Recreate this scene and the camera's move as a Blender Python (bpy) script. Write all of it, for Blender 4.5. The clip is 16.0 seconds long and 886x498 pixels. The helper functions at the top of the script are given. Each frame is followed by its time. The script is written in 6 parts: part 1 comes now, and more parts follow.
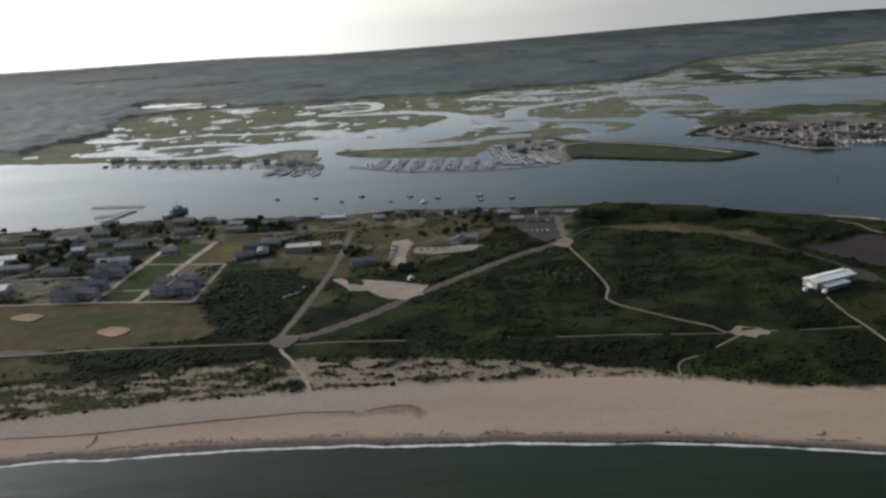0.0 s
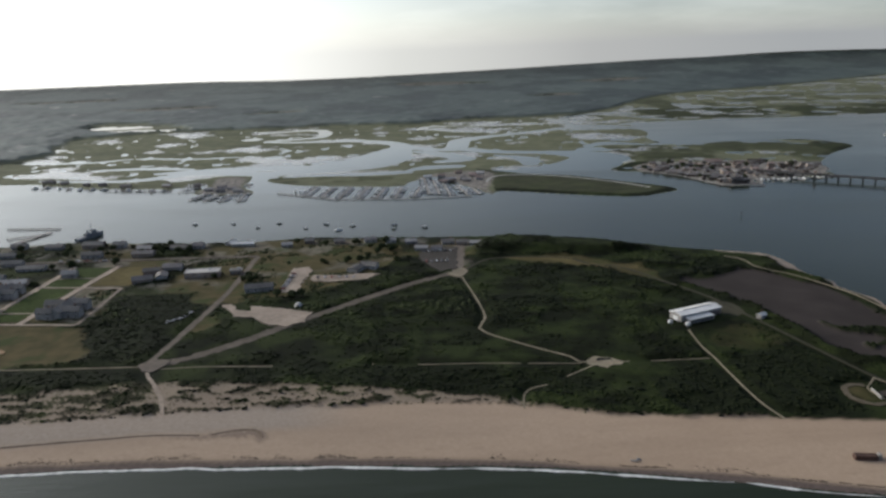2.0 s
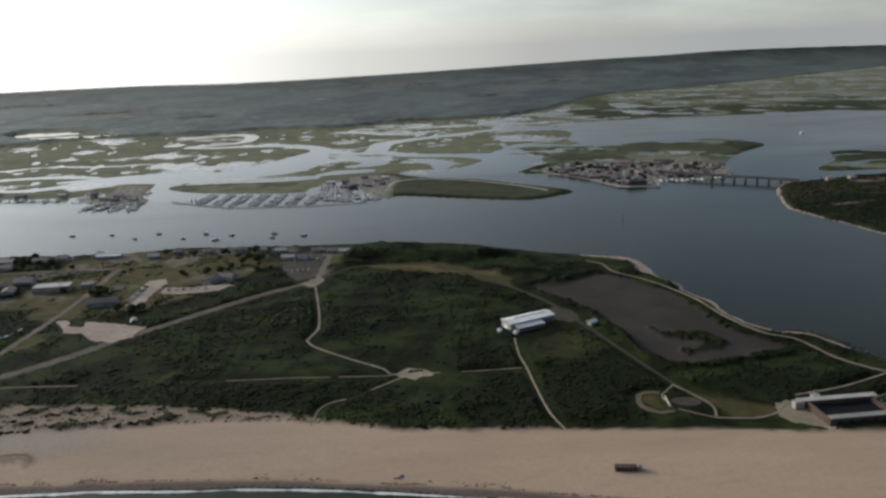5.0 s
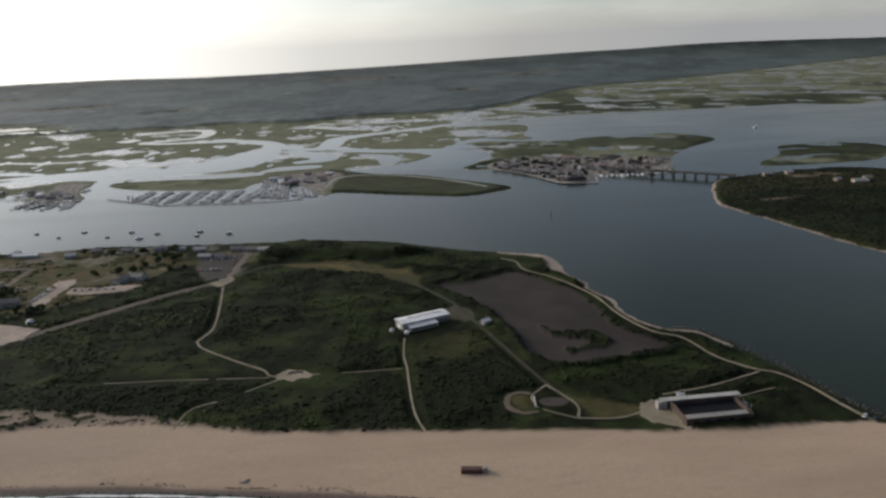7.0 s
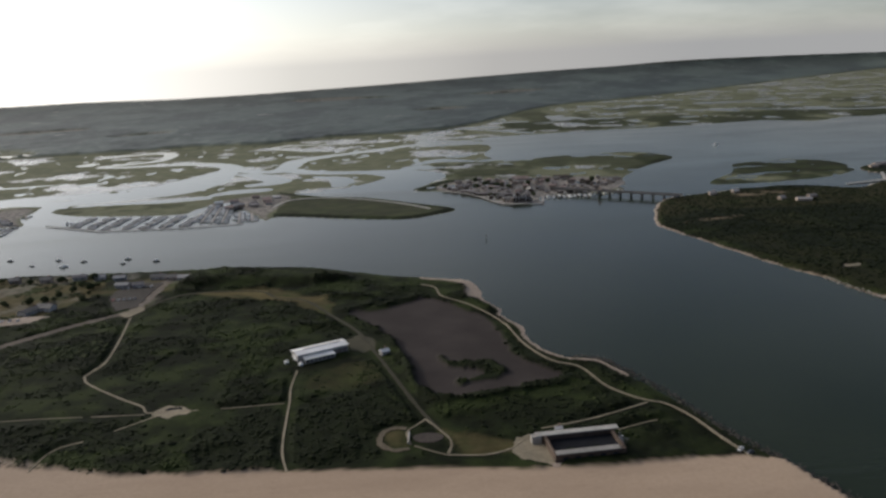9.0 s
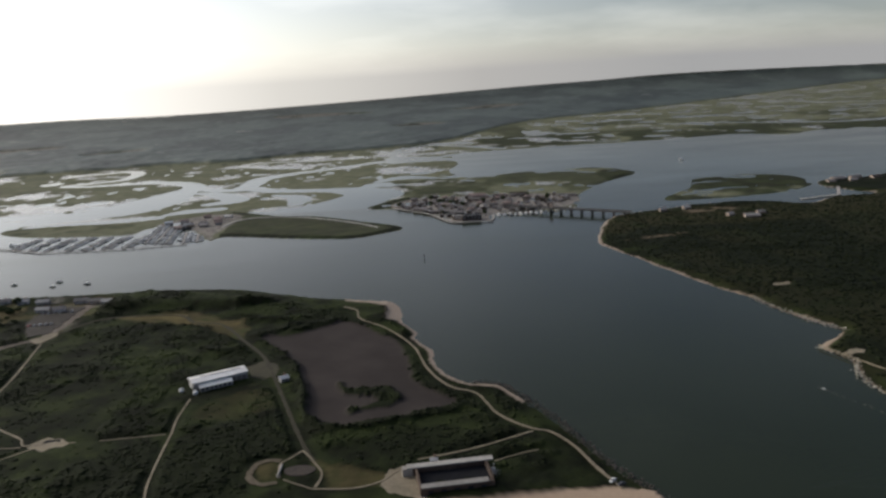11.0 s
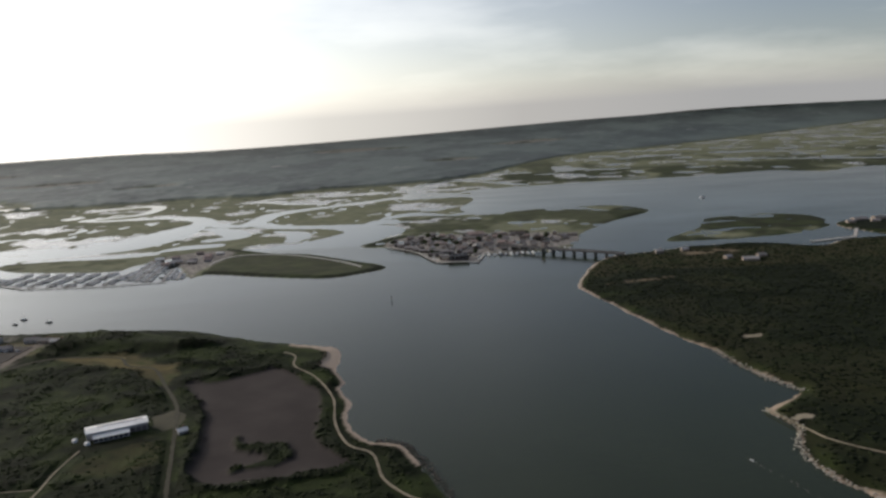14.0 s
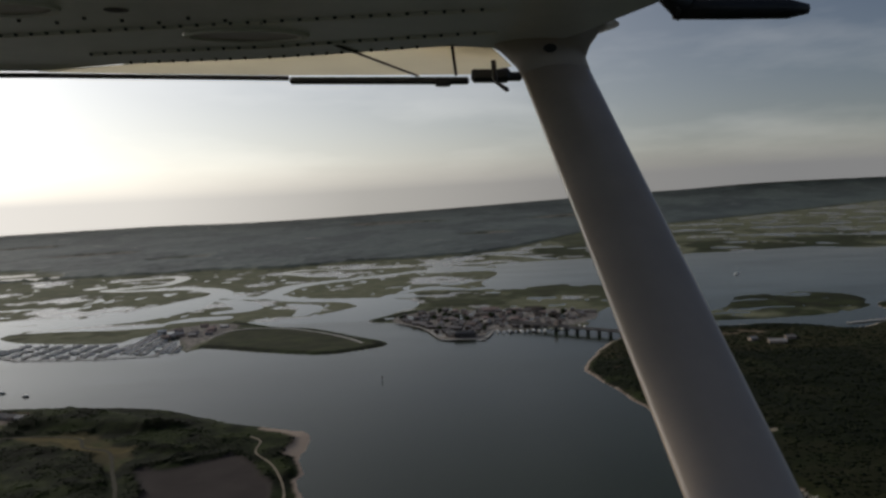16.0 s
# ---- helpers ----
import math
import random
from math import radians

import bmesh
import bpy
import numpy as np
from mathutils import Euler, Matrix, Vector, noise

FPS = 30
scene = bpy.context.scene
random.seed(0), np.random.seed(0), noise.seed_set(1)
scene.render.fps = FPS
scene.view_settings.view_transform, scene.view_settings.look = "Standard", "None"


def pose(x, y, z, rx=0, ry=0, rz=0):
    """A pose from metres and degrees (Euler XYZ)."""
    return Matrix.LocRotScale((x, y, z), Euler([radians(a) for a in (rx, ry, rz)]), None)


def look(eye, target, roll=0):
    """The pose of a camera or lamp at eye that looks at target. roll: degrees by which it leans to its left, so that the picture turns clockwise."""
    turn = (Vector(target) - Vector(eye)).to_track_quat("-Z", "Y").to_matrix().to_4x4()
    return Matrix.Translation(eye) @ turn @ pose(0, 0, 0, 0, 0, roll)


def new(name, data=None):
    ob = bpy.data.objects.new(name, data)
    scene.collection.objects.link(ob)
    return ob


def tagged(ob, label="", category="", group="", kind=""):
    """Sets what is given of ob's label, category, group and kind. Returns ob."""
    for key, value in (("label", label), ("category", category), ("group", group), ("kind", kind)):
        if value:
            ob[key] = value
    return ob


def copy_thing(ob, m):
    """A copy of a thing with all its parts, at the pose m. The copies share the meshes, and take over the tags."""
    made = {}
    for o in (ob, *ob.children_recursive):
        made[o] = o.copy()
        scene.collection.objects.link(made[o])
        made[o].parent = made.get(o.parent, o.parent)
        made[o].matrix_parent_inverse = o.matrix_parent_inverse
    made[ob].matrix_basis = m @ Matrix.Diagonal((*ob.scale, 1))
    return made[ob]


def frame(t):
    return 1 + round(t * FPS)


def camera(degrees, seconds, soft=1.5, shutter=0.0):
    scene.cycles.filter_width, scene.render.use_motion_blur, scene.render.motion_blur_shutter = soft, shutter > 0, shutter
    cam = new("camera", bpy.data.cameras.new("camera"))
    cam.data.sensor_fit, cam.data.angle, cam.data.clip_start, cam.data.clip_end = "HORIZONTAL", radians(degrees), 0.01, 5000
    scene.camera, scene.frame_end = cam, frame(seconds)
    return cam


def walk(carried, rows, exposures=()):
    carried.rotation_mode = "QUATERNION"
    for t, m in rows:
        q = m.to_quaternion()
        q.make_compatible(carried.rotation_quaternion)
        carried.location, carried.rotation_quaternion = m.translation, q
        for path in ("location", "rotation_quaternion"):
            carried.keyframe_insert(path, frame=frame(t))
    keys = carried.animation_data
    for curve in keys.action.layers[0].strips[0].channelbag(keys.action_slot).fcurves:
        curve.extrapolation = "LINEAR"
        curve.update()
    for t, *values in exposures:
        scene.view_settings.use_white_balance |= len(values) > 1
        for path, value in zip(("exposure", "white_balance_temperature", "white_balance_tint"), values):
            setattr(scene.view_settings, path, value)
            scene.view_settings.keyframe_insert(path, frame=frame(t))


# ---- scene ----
# Camera: seconds, eye, yaw to the left from +y, pitch up, roll.
cam = camera(58.5, 16.0, soft=2.7)
ROWS = [
    (0, 0.22, -0.18, 183.70, 0.01, -16.22, -2.64),
    (0.5, 16.13, -5.20, 184.59, -0.16, -15.76, -2.49),
    (1, 32.04, -9.89, 185.34, -0.70, -15.25, -1.92),
    (1.5, 47.87, -13.61, 186.06, -1.60, -14.90, -1.45),
    (2, 63.98, -15.55, 186.96, -2.08, -14.31, -1.11),
    (2.5, 80.44, -15.93, 187.83, -2.51, -13.82, -0.97),
    (3, 97.13, -15.45, 188.56, -2.87, -13.54, -1.11),
    (3.5, 113.78, -14.74, 189.10, -3.22, -13.78, -1.41),
    (4, 130.21, -14.46, 189.62, -3.54, -14.25, -1.69),
    (6.5, 210.87, -18.42, 193.10, -5.00, -14.48, -1.20),
    (7, 227.49, -19.16, 193.71, -5.07, -14.91, -1.60),
    (7.5, 244.11, -18.56, 194.34, -5.11, -14.74, -1.81),
    (8, 260.63, -16.86, 194.85, -5.22, -14.28, -1.89),
    (8.5, 277.14, -14.82, 195.34, -5.41, -13.82, -1.94),
    (9, 293.82, -13.22, 195.95, -5.60, -13.66, -2.12),
    (9.5, 310.45, -12.04, 196.63, -5.72, -13.92, -2.53),
    (10, 326.97, -11.14, 197.16, -5.95, -13.58, -2.59),
    (12.5, 409.27, -6.10, 198.43, -5.01, -11.69, -1.98),
    (13, 426.02, -2.26, 198.07, -4.08, -11.37, -2.14),
    (13.5, 441.78, 4.83, 197.27, -2.88, -10.73, -2.36),
    (14, 456.88, 14.73, 196.24, -1.66, -10.07, -2.70),
    (14.5, 470.51, 28.13, 194.18, -0.50, -9.51, -2.88),
    (15, 482.94, 40.03, 193.00, 0.47, -9.25, -3.25),
    (15.5, 495.92, 49.94, 191.59, 1.20, -7.02, -2.80),
    (16, 510.51, 60.98, 189.51, 1.60, -4.63, -2.45),
]


def aim(x, y, z, yaw, pitch, roll):
    a, b = radians(yaw), radians(pitch)
    way = Vector((-math.sin(a) * math.cos(b), math.cos(a) * math.cos(b), math.sin(b)))
    return look((x, y, z), Vector((x, y, z)) + 10 * way, roll)


walk(cam, [(r[0], aim(*r[1:])) for r in ROWS], [(0.0, 0.06, 6600, 8), (4.0, 0.06, 6650, 6), (7.0, 0.0, 6800, 9), (12.5, 0.0, 6950, 10), (13.0, 0.12, 6950, 10), (14.5, 0.0, 7000, 10), (15.0, -0.08, 7000, 10), (15.5, -0.33, 7000, 10), (16.0, -0.78, 6950, 10)])

# ---- daylight: low hazy sun ahead and to one side ----
SUN_AZ, SUN_EL = -57.0, 20.0
HAZE_FALL, HAZE, GLOW_TIGHT, GLOW_BROAD, CLOUD = 6.5, 2.8, 26.0, 9.2, 1.5
world = bpy.data.worlds.new("sky")
scene.world = world
world.use_nodes = True
wn, wl = world.node_tree.nodes, world.node_tree.links
sky = wn.new("ShaderNodeTexSky")
sky.sky_type, sky.sun_disc = "NISHITA", False
sky.sun_elevation, sky.sun_rotation = radians(SUN_EL), radians(SUN_AZ)
sky.altitude, sky.air_density, sky.dust_density, sky.ozone_density = 0, 1.0, 0.9, 2.0
# humid haze: a pale layer along the horizon, brighter towards the sun, and thin high cloud
sun_dir = Vector((math.sin(radians(SUN_AZ)) * math.cos(radians(SUN_EL)), math.cos(radians(SUN_AZ)) * math.cos(radians(SUN_EL)), math.sin(radians(SUN_EL))))


def wnode(kind, op=None, a=None, b=None):
    n = wn.new(kind)
    if op:
        n.operation = op
    for sock, v in zip(n.inputs, (a, b)):
        if isinstance(v, bpy.types.NodeSocket):
            wl.new(v, sock)
        elif v is not None:
            sock.default_value = v
    return n


way = wn.new("ShaderNodeTexCoord").outputs["Generated"]
up_axis = wnode("ShaderNodeSeparateXYZ", None, way).outputs[2]
low = wnode("ShaderNodeMath", "EXPONENT", wnode("ShaderNodeMath", "MULTIPLY", wnode("ShaderNodeMath", "ABSOLUTE", up_axis).outputs[0], -HAZE_FALL).outputs[0]).outputs[0]
dot = wnode("ShaderNodeVectorMath", "DOT_PRODUCT", way, sun_dir).outputs["Value"]
dot = wnode("ShaderNodeMath", "MAXIMUM", dot, 0.0).outputs[0]
tight = wnode("ShaderNodeMath", "MULTIPLY", wnode("ShaderNodeMath", "POWER", dot, 14.0).outputs[0], GLOW_TIGHT).outputs[0]
broad = wnode("ShaderNodeMath", "MULTIPLY", wnode("ShaderNodeMath", "POWER", dot, 2.3).outputs[0], GLOW_BROAD).outputs[0]
glow = wnode("ShaderNodeMath", "ADD", tight, broad).outputs[0]
mist = wnode("ShaderNodeMath", "MULTIPLY", low, wnode("ShaderNodeMath", "ADD", wnode("ShaderNodeMath", "MULTIPLY", broad, 1.2).outputs[0], HAZE).outputs[0]).outputs[0]
flat = wn.new("ShaderNodeMapping")
flat.inputs["Scale"].default_value = (2.0, 2.0, 9.0)
wl.new(way, flat.inputs["Vector"])
cloud = wn.new("ShaderNodeTexNoise")
cloud.inputs["Scale"].default_value, cloud.inputs["Detail"].default_value, cloud.inputs["Roughness"].default_value = 1.6, 6.0, 0.55
wl.new(flat.outputs[0], cloud.inputs["Vector"])
veil = wn.new("ShaderNodeMapRange")
for i, v in enumerate((0.47, 0.68, 0.0, CLOUD)):
    veil.inputs[i + 1].default_value = v
wl.new(cloud.outputs["Fac"], veil.inputs[0])
total = wnode("ShaderNodeMath", "ADD", wnode("ShaderNodeMath", "ADD", mist, glow).outputs[0], veil.outputs[0]).outputs[0]
tint = wn.new("ShaderNodeMix")
tint.data_type, tint.blend_type = "RGBA", "MULTIPLY"
tint.inputs[0].default_value = 1.0
tint.inputs[6].default_value = (1.0, 0.98, 0.95, 1)
wl.new(total, tint.inputs[7])
both = wn.new("ShaderNodeMix")
both.data_type, both.blend_type = "RGBA", "ADD"
both.inputs[0].default_value = 1.0
thin = wn.new("ShaderNodeMix")
thin.data_type, thin.blend_type = "RGBA", "MULTIPLY"
thin.inputs[0].default_value = 1.0
thin.inputs[7].default_value = (0.37, 0.46, 0.615, 1)
wl.new(sky.outputs[0], thin.inputs[6])
wl.new(thin.outputs[2], both.inputs[6])
wl.new(tint.outputs[2], both.inputs[7])
wl.new(both.outputs[2], wn["Background"].inputs[0])
wn["Background"].inputs[1].default_value = 0.1

sun = new("sun", bpy.data.lights.new("sun", "SUN"))
sun.data.energy, sun.data.angle, sun.data.color = 1.5, radians(1.5), (1.0, 0.92, 0.83)
sun.matrix_world = Matrix.Translation((0, 0, 400)) @ sun_dir.to_track_quat("Z", "Y").to_matrix().to_4x4()


# ---- materials ----
class Mat:
    """A node material with a Principled shader and small helpers."""

    def __init__(self, name, rough=0.8, metal=0.0, spec=0.4):
        self.m = bpy.data.materials.new(name)
        self.m.use_nodes = True
        self.n, self.l = self.m.node_tree.nodes, self.m.node_tree.links
        self.b = self.n["Principled BSDF"]
        self.b.inputs["Roughness"].default_value = rough
        self.b.inputs["Metallic"].default_value = metal
        self.b.inputs["Specular IOR Level"].default_value = spec
        self.geo = self.n.new("ShaderNodeNewGeometry").outputs["Position"]

    def noise(self, size, detail=4.0, rough=0.6, stretch=(1, 1, 1), twist=0.0):
        mp = self.n.new("ShaderNodeMapping")
        mp.inputs["Scale"].default_value = [s / size for s in stretch]
        self.l.new(self.geo, mp.inputs["Vector"])
        t = self.n.new("ShaderNodeTexNoise")
        t.inputs["Scale"].default_value, t.inputs["Detail"].default_value, t.inputs["Roughness"].default_value = 1.0, detail, rough
        t.inputs["Distortion"].default_value = twist
        self.l.new(mp.outputs[0], t.inputs["Vector"])
        return t.outputs["Fac"]

    def ramp(self, fac, *stops):
        r = self.n.new("ShaderNodeValToRGB")
        e = r.color_ramp.elements
        while len(e) < len(stops):
            e.new(0.5)
        for el, (p, c) in zip(e, stops):
            el.position = p
            el.color = (c, c, c, 1) if isinstance(c, (int, float)) else (*c, 1)
        self.l.new(fac, r.inputs[0])
        return r.outputs[0]

    def mix(self, fac, a, b, mode="MIX"):
        x = self.n.new("ShaderNodeMix")
        x.data_type, x.blend_type = "RGBA", mode
        for sock, v in ((x.inputs[0], fac), (x.inputs[6], a), (x.inputs[7], b)):
            if isinstance(v, bpy.types.NodeSocket):
                self.l.new(v, sock)
            elif isinstance(v, (int, float)):
                sock.default_value = v
            else:
                sock.default_value = (*v, 1)
        return x.outputs[2]

    def attr(self, name):
        a = self.n.new("ShaderNodeAttribute")
        a.attribute_name = name
        return a.outputs["Fac"]

    def math(self, op, a, b):
        x = self.n.new("ShaderNodeMath")
        x.operation = op
        for sock, v in zip(x.inputs, (a, b)):
            if isinstance(v, bpy.types.NodeSocket):
                self.l.new(v, sock)
            else:
                sock.default_value = v
        return x.outputs[0]

    def rand(self):
        return self.n.new("ShaderNodeObjectInfo").outputs["Random"]

    def island(self):
        return self.n.new("ShaderNodeNewGeometry").outputs["Random Per Island"]

    def color(self, c):
        if isinstance(c, bpy.types.NodeSocket):
            self.l.new(c, self.b.inputs["Base Color"])
        else:
            self.b.inputs["Base Color"].default_value = (*c, 1)
        return self

    def bump(self, height, dist, strength=1.0):
        b = self.n.new("ShaderNodeBump")
        b.inputs["Distance"].default_value, b.inputs["Strength"].default_value = dist, strength
        self.l.new(height, b.inputs["Height"])
        self.l.new(b.outputs[0], self.b.inputs["Normal"])
        return self


def worn(name, c, rough=0.7, metal=0.0, size=1.5, spread=0.18, spec=0.4, bump=0.0):
    """A painted, weathered surface with a patchy tone at two scales and a tone of its own for every object."""
    m = Mat(name, rough, metal, spec)
    lo, hi = [v * (1 - spread) for v in c], [min(1, v * (1 + spread)) for v in c]
    a = m.ramp(m.noise(size, 5), (0.3, lo), (0.7, hi))
    b = m.ramp(m.noise(size * 8, 2), (0.35, 0.82), (0.65, 1.08))
    r = m.ramp(m.rand(), (0.0, 0.8), (1.0, 1.15))
    m.color(m.mix(1.0, m.mix(1.0, a, b, "MULTIPLY"), r, "MULTIPLY"))
    if bump:
        m.bump(m.noise(size * 0.3, 4), bump)
    return m.m


def scrub_colour(m):
    """Low coastal scrub: fine leaf mottling, shrub clumps and broad lighter meadows."""
    fine, clump, big = m.noise(1.6, 5, 0.65), m.noise(9, 4, 0.6), m.noise(52, 3, 0.55)
    c = m.mix(m.ramp(clump, (0.36, 0.0), (0.66, 1.0)), (0.01, 0.0138, 0.0055), (0.0175, 0.0235, 0.0078))
    c = m.mix(m.ramp(big, (0.44, 0.0), (0.58, 0.9)), c, (0.0265, 0.0365, 0.011))
    c = m.mix(m.ramp(m.noise(17, 4, 0.65), (0.62, 0.0), (0.74, 0.45)), c, (0.043, 0.043, 0.019))
    c = m.mix(1.0, c, m.ramp(m.noise(26, 5, 0.6), (0.4, 0.55), (0.56, 1.1)), "MULTIPLY")
    return m.mix(1.0, c, m.ramp(fine, (0.3, 0.72), (0.7, 1.25)), "MULTIPLY")


def dark_scrub_colour(m):
    # darkened scrub for dense stands; shade of the backlit canopy is in the colour
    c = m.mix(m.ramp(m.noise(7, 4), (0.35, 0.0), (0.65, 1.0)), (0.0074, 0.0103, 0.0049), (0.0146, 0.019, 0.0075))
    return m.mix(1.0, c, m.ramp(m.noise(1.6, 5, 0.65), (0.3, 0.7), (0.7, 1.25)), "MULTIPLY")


def ground_material():
    m = Mat("ground", 0.9, spec=0.07)
    fine, mid, big = m.noise(2.2, 6, 0.65), m.noise(11, 4), m.noise(60, 3)
    grass = m.mix(m.ramp(mid, (0.35, 0.0), (0.65, 1.0)), (0.066, 0.058, 0.025), (0.105, 0.085, 0.04))
    grass = m.mix(m.ramp(m.noise(34, 4), (0.52, 0.0), (0.64, 0.85)), grass, (0.045, 0.062, 0.02))
    sand = m.mix(m.ramp(fine, (0.3, 0.0), (0.7, 1.0)), (0.415, 0.309, 0.222), (0.475, 0.356, 0.26))
    sand = m.mix(m.ramp(m.noise(60, 3, 0.55, (0.35, 1.6, 1)), (0.45, 0.0), (0.7, 0.6)), sand, (0.335, 0.245, 0.176))
    sand = m.mix(m.ramp(m.noise(7, 4, 0.7, (0.5, 1.4, 1)), (0.55, 0.0), (0.75, 0.35)), sand, (0.29, 0.21, 0.155))
    marsh = m.mix(m.ramp(m.noise(22, 5), (0.35, 0.0), (0.65, 1.0)), (0.126, 0.135, 0.08), (0.197, 0.198, 0.127))
    marsh = m.mix(m.ramp(m.noise(120, 4, 0.6, (0.6, 1.4, 1)), (0.48, 0.0), (0.64, 0.7)), marsh, (0.104, 0.11, 0.068))
    wood = m.mix(m.ramp(m.noise(13, 6, 0.75), (0.3, 0.0), (0.7, 1.0)), (0.05, 0.07, 0.06), (0.078, 0.102, 0.088))
    wood = m.mix(m.ramp(m.noise(240, 5, 0.65, (1.2, 0.8, 1)), (0.48, 0.0), (0.68, 0.6)), wood, (0.115, 0.146, 0.125))
    wood = m.mix(m.ramp(m.noise(300, 5, 0.62, (1.3, 0.8, 1)), (0.45, 0.0), (0.57, 0.85)), wood, (0.026, 0.038, 0.035))
    wood = m.mix(m.ramp(m.noise(170, 5, 0.65, (1.0, 0.9, 1)), (0.65, 0.0), (0.7, 0.7)), wood, (0.27, 0.27, 0.24))
    wood = m.mix(m.ramp(m.noise(70, 4, 0.7, (0.7, 1.3, 1)), (0.66, 0.0), (0.7, 0.6)), wood, (0.24, 0.24, 0.21))
    mud = m.mix(m.ramp(m.noise(36, 4, 0.5), (0.35, 0.0), (0.65, 1.0)), (0.044, 0.037, 0.034), (0.061, 0.051, 0.047))
    town = m.mix(m.ramp(m.noise(7, 4), (0.4, 0.0), (0.6, 1.0)), (0.15, 0.138, 0.125), (0.33, 0.3, 0.265))
    dry = m.mix(m.ramp(fine, (0.3, 0.0), (0.7, 1.0)), (0.3, 0.25, 0.205), (0.39, 0.33, 0.278))
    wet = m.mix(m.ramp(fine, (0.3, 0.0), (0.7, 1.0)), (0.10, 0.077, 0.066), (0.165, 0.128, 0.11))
    # pale tone: sky sheen of the wet flats is put into the colour
    flat = m.mix(m.ramp(m.noise(14, 4), (0.35, 0.0), (0.65, 1.0)), (0.2, 0.19, 0.155), (0.36, 0.345, 0.3))
    c = m.mix(m.attr("cedar"), scrub_colour(m), dark_scrub_colour(m))
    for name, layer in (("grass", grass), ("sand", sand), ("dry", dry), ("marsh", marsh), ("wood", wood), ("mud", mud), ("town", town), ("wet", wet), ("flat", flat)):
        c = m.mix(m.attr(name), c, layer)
    m.color(c)
    m.bump(fine, 0.05)
    # broad wood gloss stands for hazy glare, wet marsh flats get a clear one
    m.l.new(m.math("ADD", m.math("MULTIPLY", m.math("ADD", m.attr("wood"), m.math("MULTIPLY", m.attr("flat"), 1.4)), 0.3), 0.07), m.b.inputs["Specular IOR Level"])
    m.l.new(m.math("SUBTRACT", 0.9, m.math("ADD", m.math("MULTIPLY", m.attr("wood"), 0.25), m.math("MULTIPLY", m.attr("flat"), 0.65))), m.b.inputs["Roughness"])
    return m.m


def water_material():
    """Open water with ripples; the marina basin and the marsh creeks lie calm."""
    m = Mat("water", 0.12, spec=0.27)
    m.b.inputs["IOR"].default_value = 1.333
    m.color(m.mix(m.ramp(m.noise(300, 3), (0.35, 0.0), (0.65, 1.0)), (0.0175, 0.025, 0.0125), (0.025, 0.0335, 0.0172)))
    sep = m.n.new("ShaderNodeSeparateXYZ")
    m.l.new(m.geo, sep.inputs[0])
    px, py = sep.outputs[0], sep.outputs[1]

    def between(v, a, b):
        r = m.n.new("ShaderNodeMapRange")
        r.interpolation_type = "SMOOTHSTEP"
        for k, w in enumerate((a, b, 0.0, 1.0)):
            r.inputs[k + 1].default_value = w
        m.l.new(v, r.inputs[0])
        return r.outputs[0]

    basin = m.math("MULTIPLY", between(m.math("ADD", py, m.math("MULTIPLY", px, 0.33)), 996.0, 1012.0), between(px, 190.0, 120.0))
    creeks = m.math("MULTIPLY", between(py, 1165.0, 1200.0), between(px, 470.0, 380.0))
    calm = m.math("MAXIMUM", basin, creeks)
    ripple = m.math("SUBTRACT", 1.0, calm)
    rough = m.ramp(m.noise(160, 3, stretch=(0.5, 1.6, 1)), (0.3, 0.13), (0.7, 0.21))
    m.l.new(m.math("ADD", m.math("MULTIPLY", rough, m.math("ADD", 0.3, m.math("MULTIPLY", ripple, 0.7))), 0.0), m.b.inputs["Roughness"])
    w = m.mix(0.5, m.noise(9, 4, 0.6, (1, 1.5, 1)), m.noise(2.2, 4, 0.65))
    swell = m.math("MULTIPLY", m.noise(26, 3, 0.55, (0.4, 1.5, 1)), m.math("MULTIPLY", between(py, 330.0, 285.0), 9.0))
    m.bump(m.math("ADD", w, swell), 0.14, 0.5)
    b = [n for n in m.n if n.bl_idname == "ShaderNodeBump"][0]
    m.l.new(m.math("ADD", 0.04, m.math("MULTIPLY", ripple, 0.46)), b.inputs["Strength"])
    return m.m


M_GROUND, M_WATER = ground_material(), water_material()
M_ROAD = worn("old_asphalt", (0.17, 0.142, 0.118), 0.9, size=3, spread=0.2, spec=0.12)
M_TARMAC = worn("grey_tarmac", (0.095, 0.085, 0.075), 0.9, size=3, spread=0.25, spec=0.1)
M_SANDY = worn("trodden_sandy_ground", (0.15, 0.12, 0.08), 0.95, size=2, spread=0.25)
M_TRACK = worn("faint_dirt_track", (0.05, 0.045, 0.024), 0.95, size=2, spread=0.25)
M_ISLEROAD = worn("pale_shell_road", (0.4, 0.385, 0.35), 0.95, size=2, spread=0.2)
M_PATH = worn("sandy_gravel", (0.28, 0.235, 0.165), 0.95, size=2, spread=0.2)
M_DIRT = worn("orange_clay", (0.36, 0.235, 0.135), 0.95, size=3, spread=0.12)
M_LOT = worn("bleached_concrete", (0.37, 0.295, 0.235), 0.9, size=4, spread=0.22)
M_LAWN = worn("mown_lawn", (0.055, 0.078, 0.025), 0.9, size=3, spread=0.25, spec=0.04)
M_DRY = worn("dry_field", (0.115, 0.095, 0.045), 0.95, size=6, spread=0.25, spec=0.04)
M_FOAM = worn("sea_foam", (0.62, 0.62, 0.6), 0.6, size=1.2, spread=0.2)
M_WHITE = worn("white_metal_roof", (0.84, 0.82, 0.78), 0.5, size=4, spread=0.07)
M_ROOF = worn("grey_shingle", (0.2, 0.186, 0.172), 0.85, size=2)
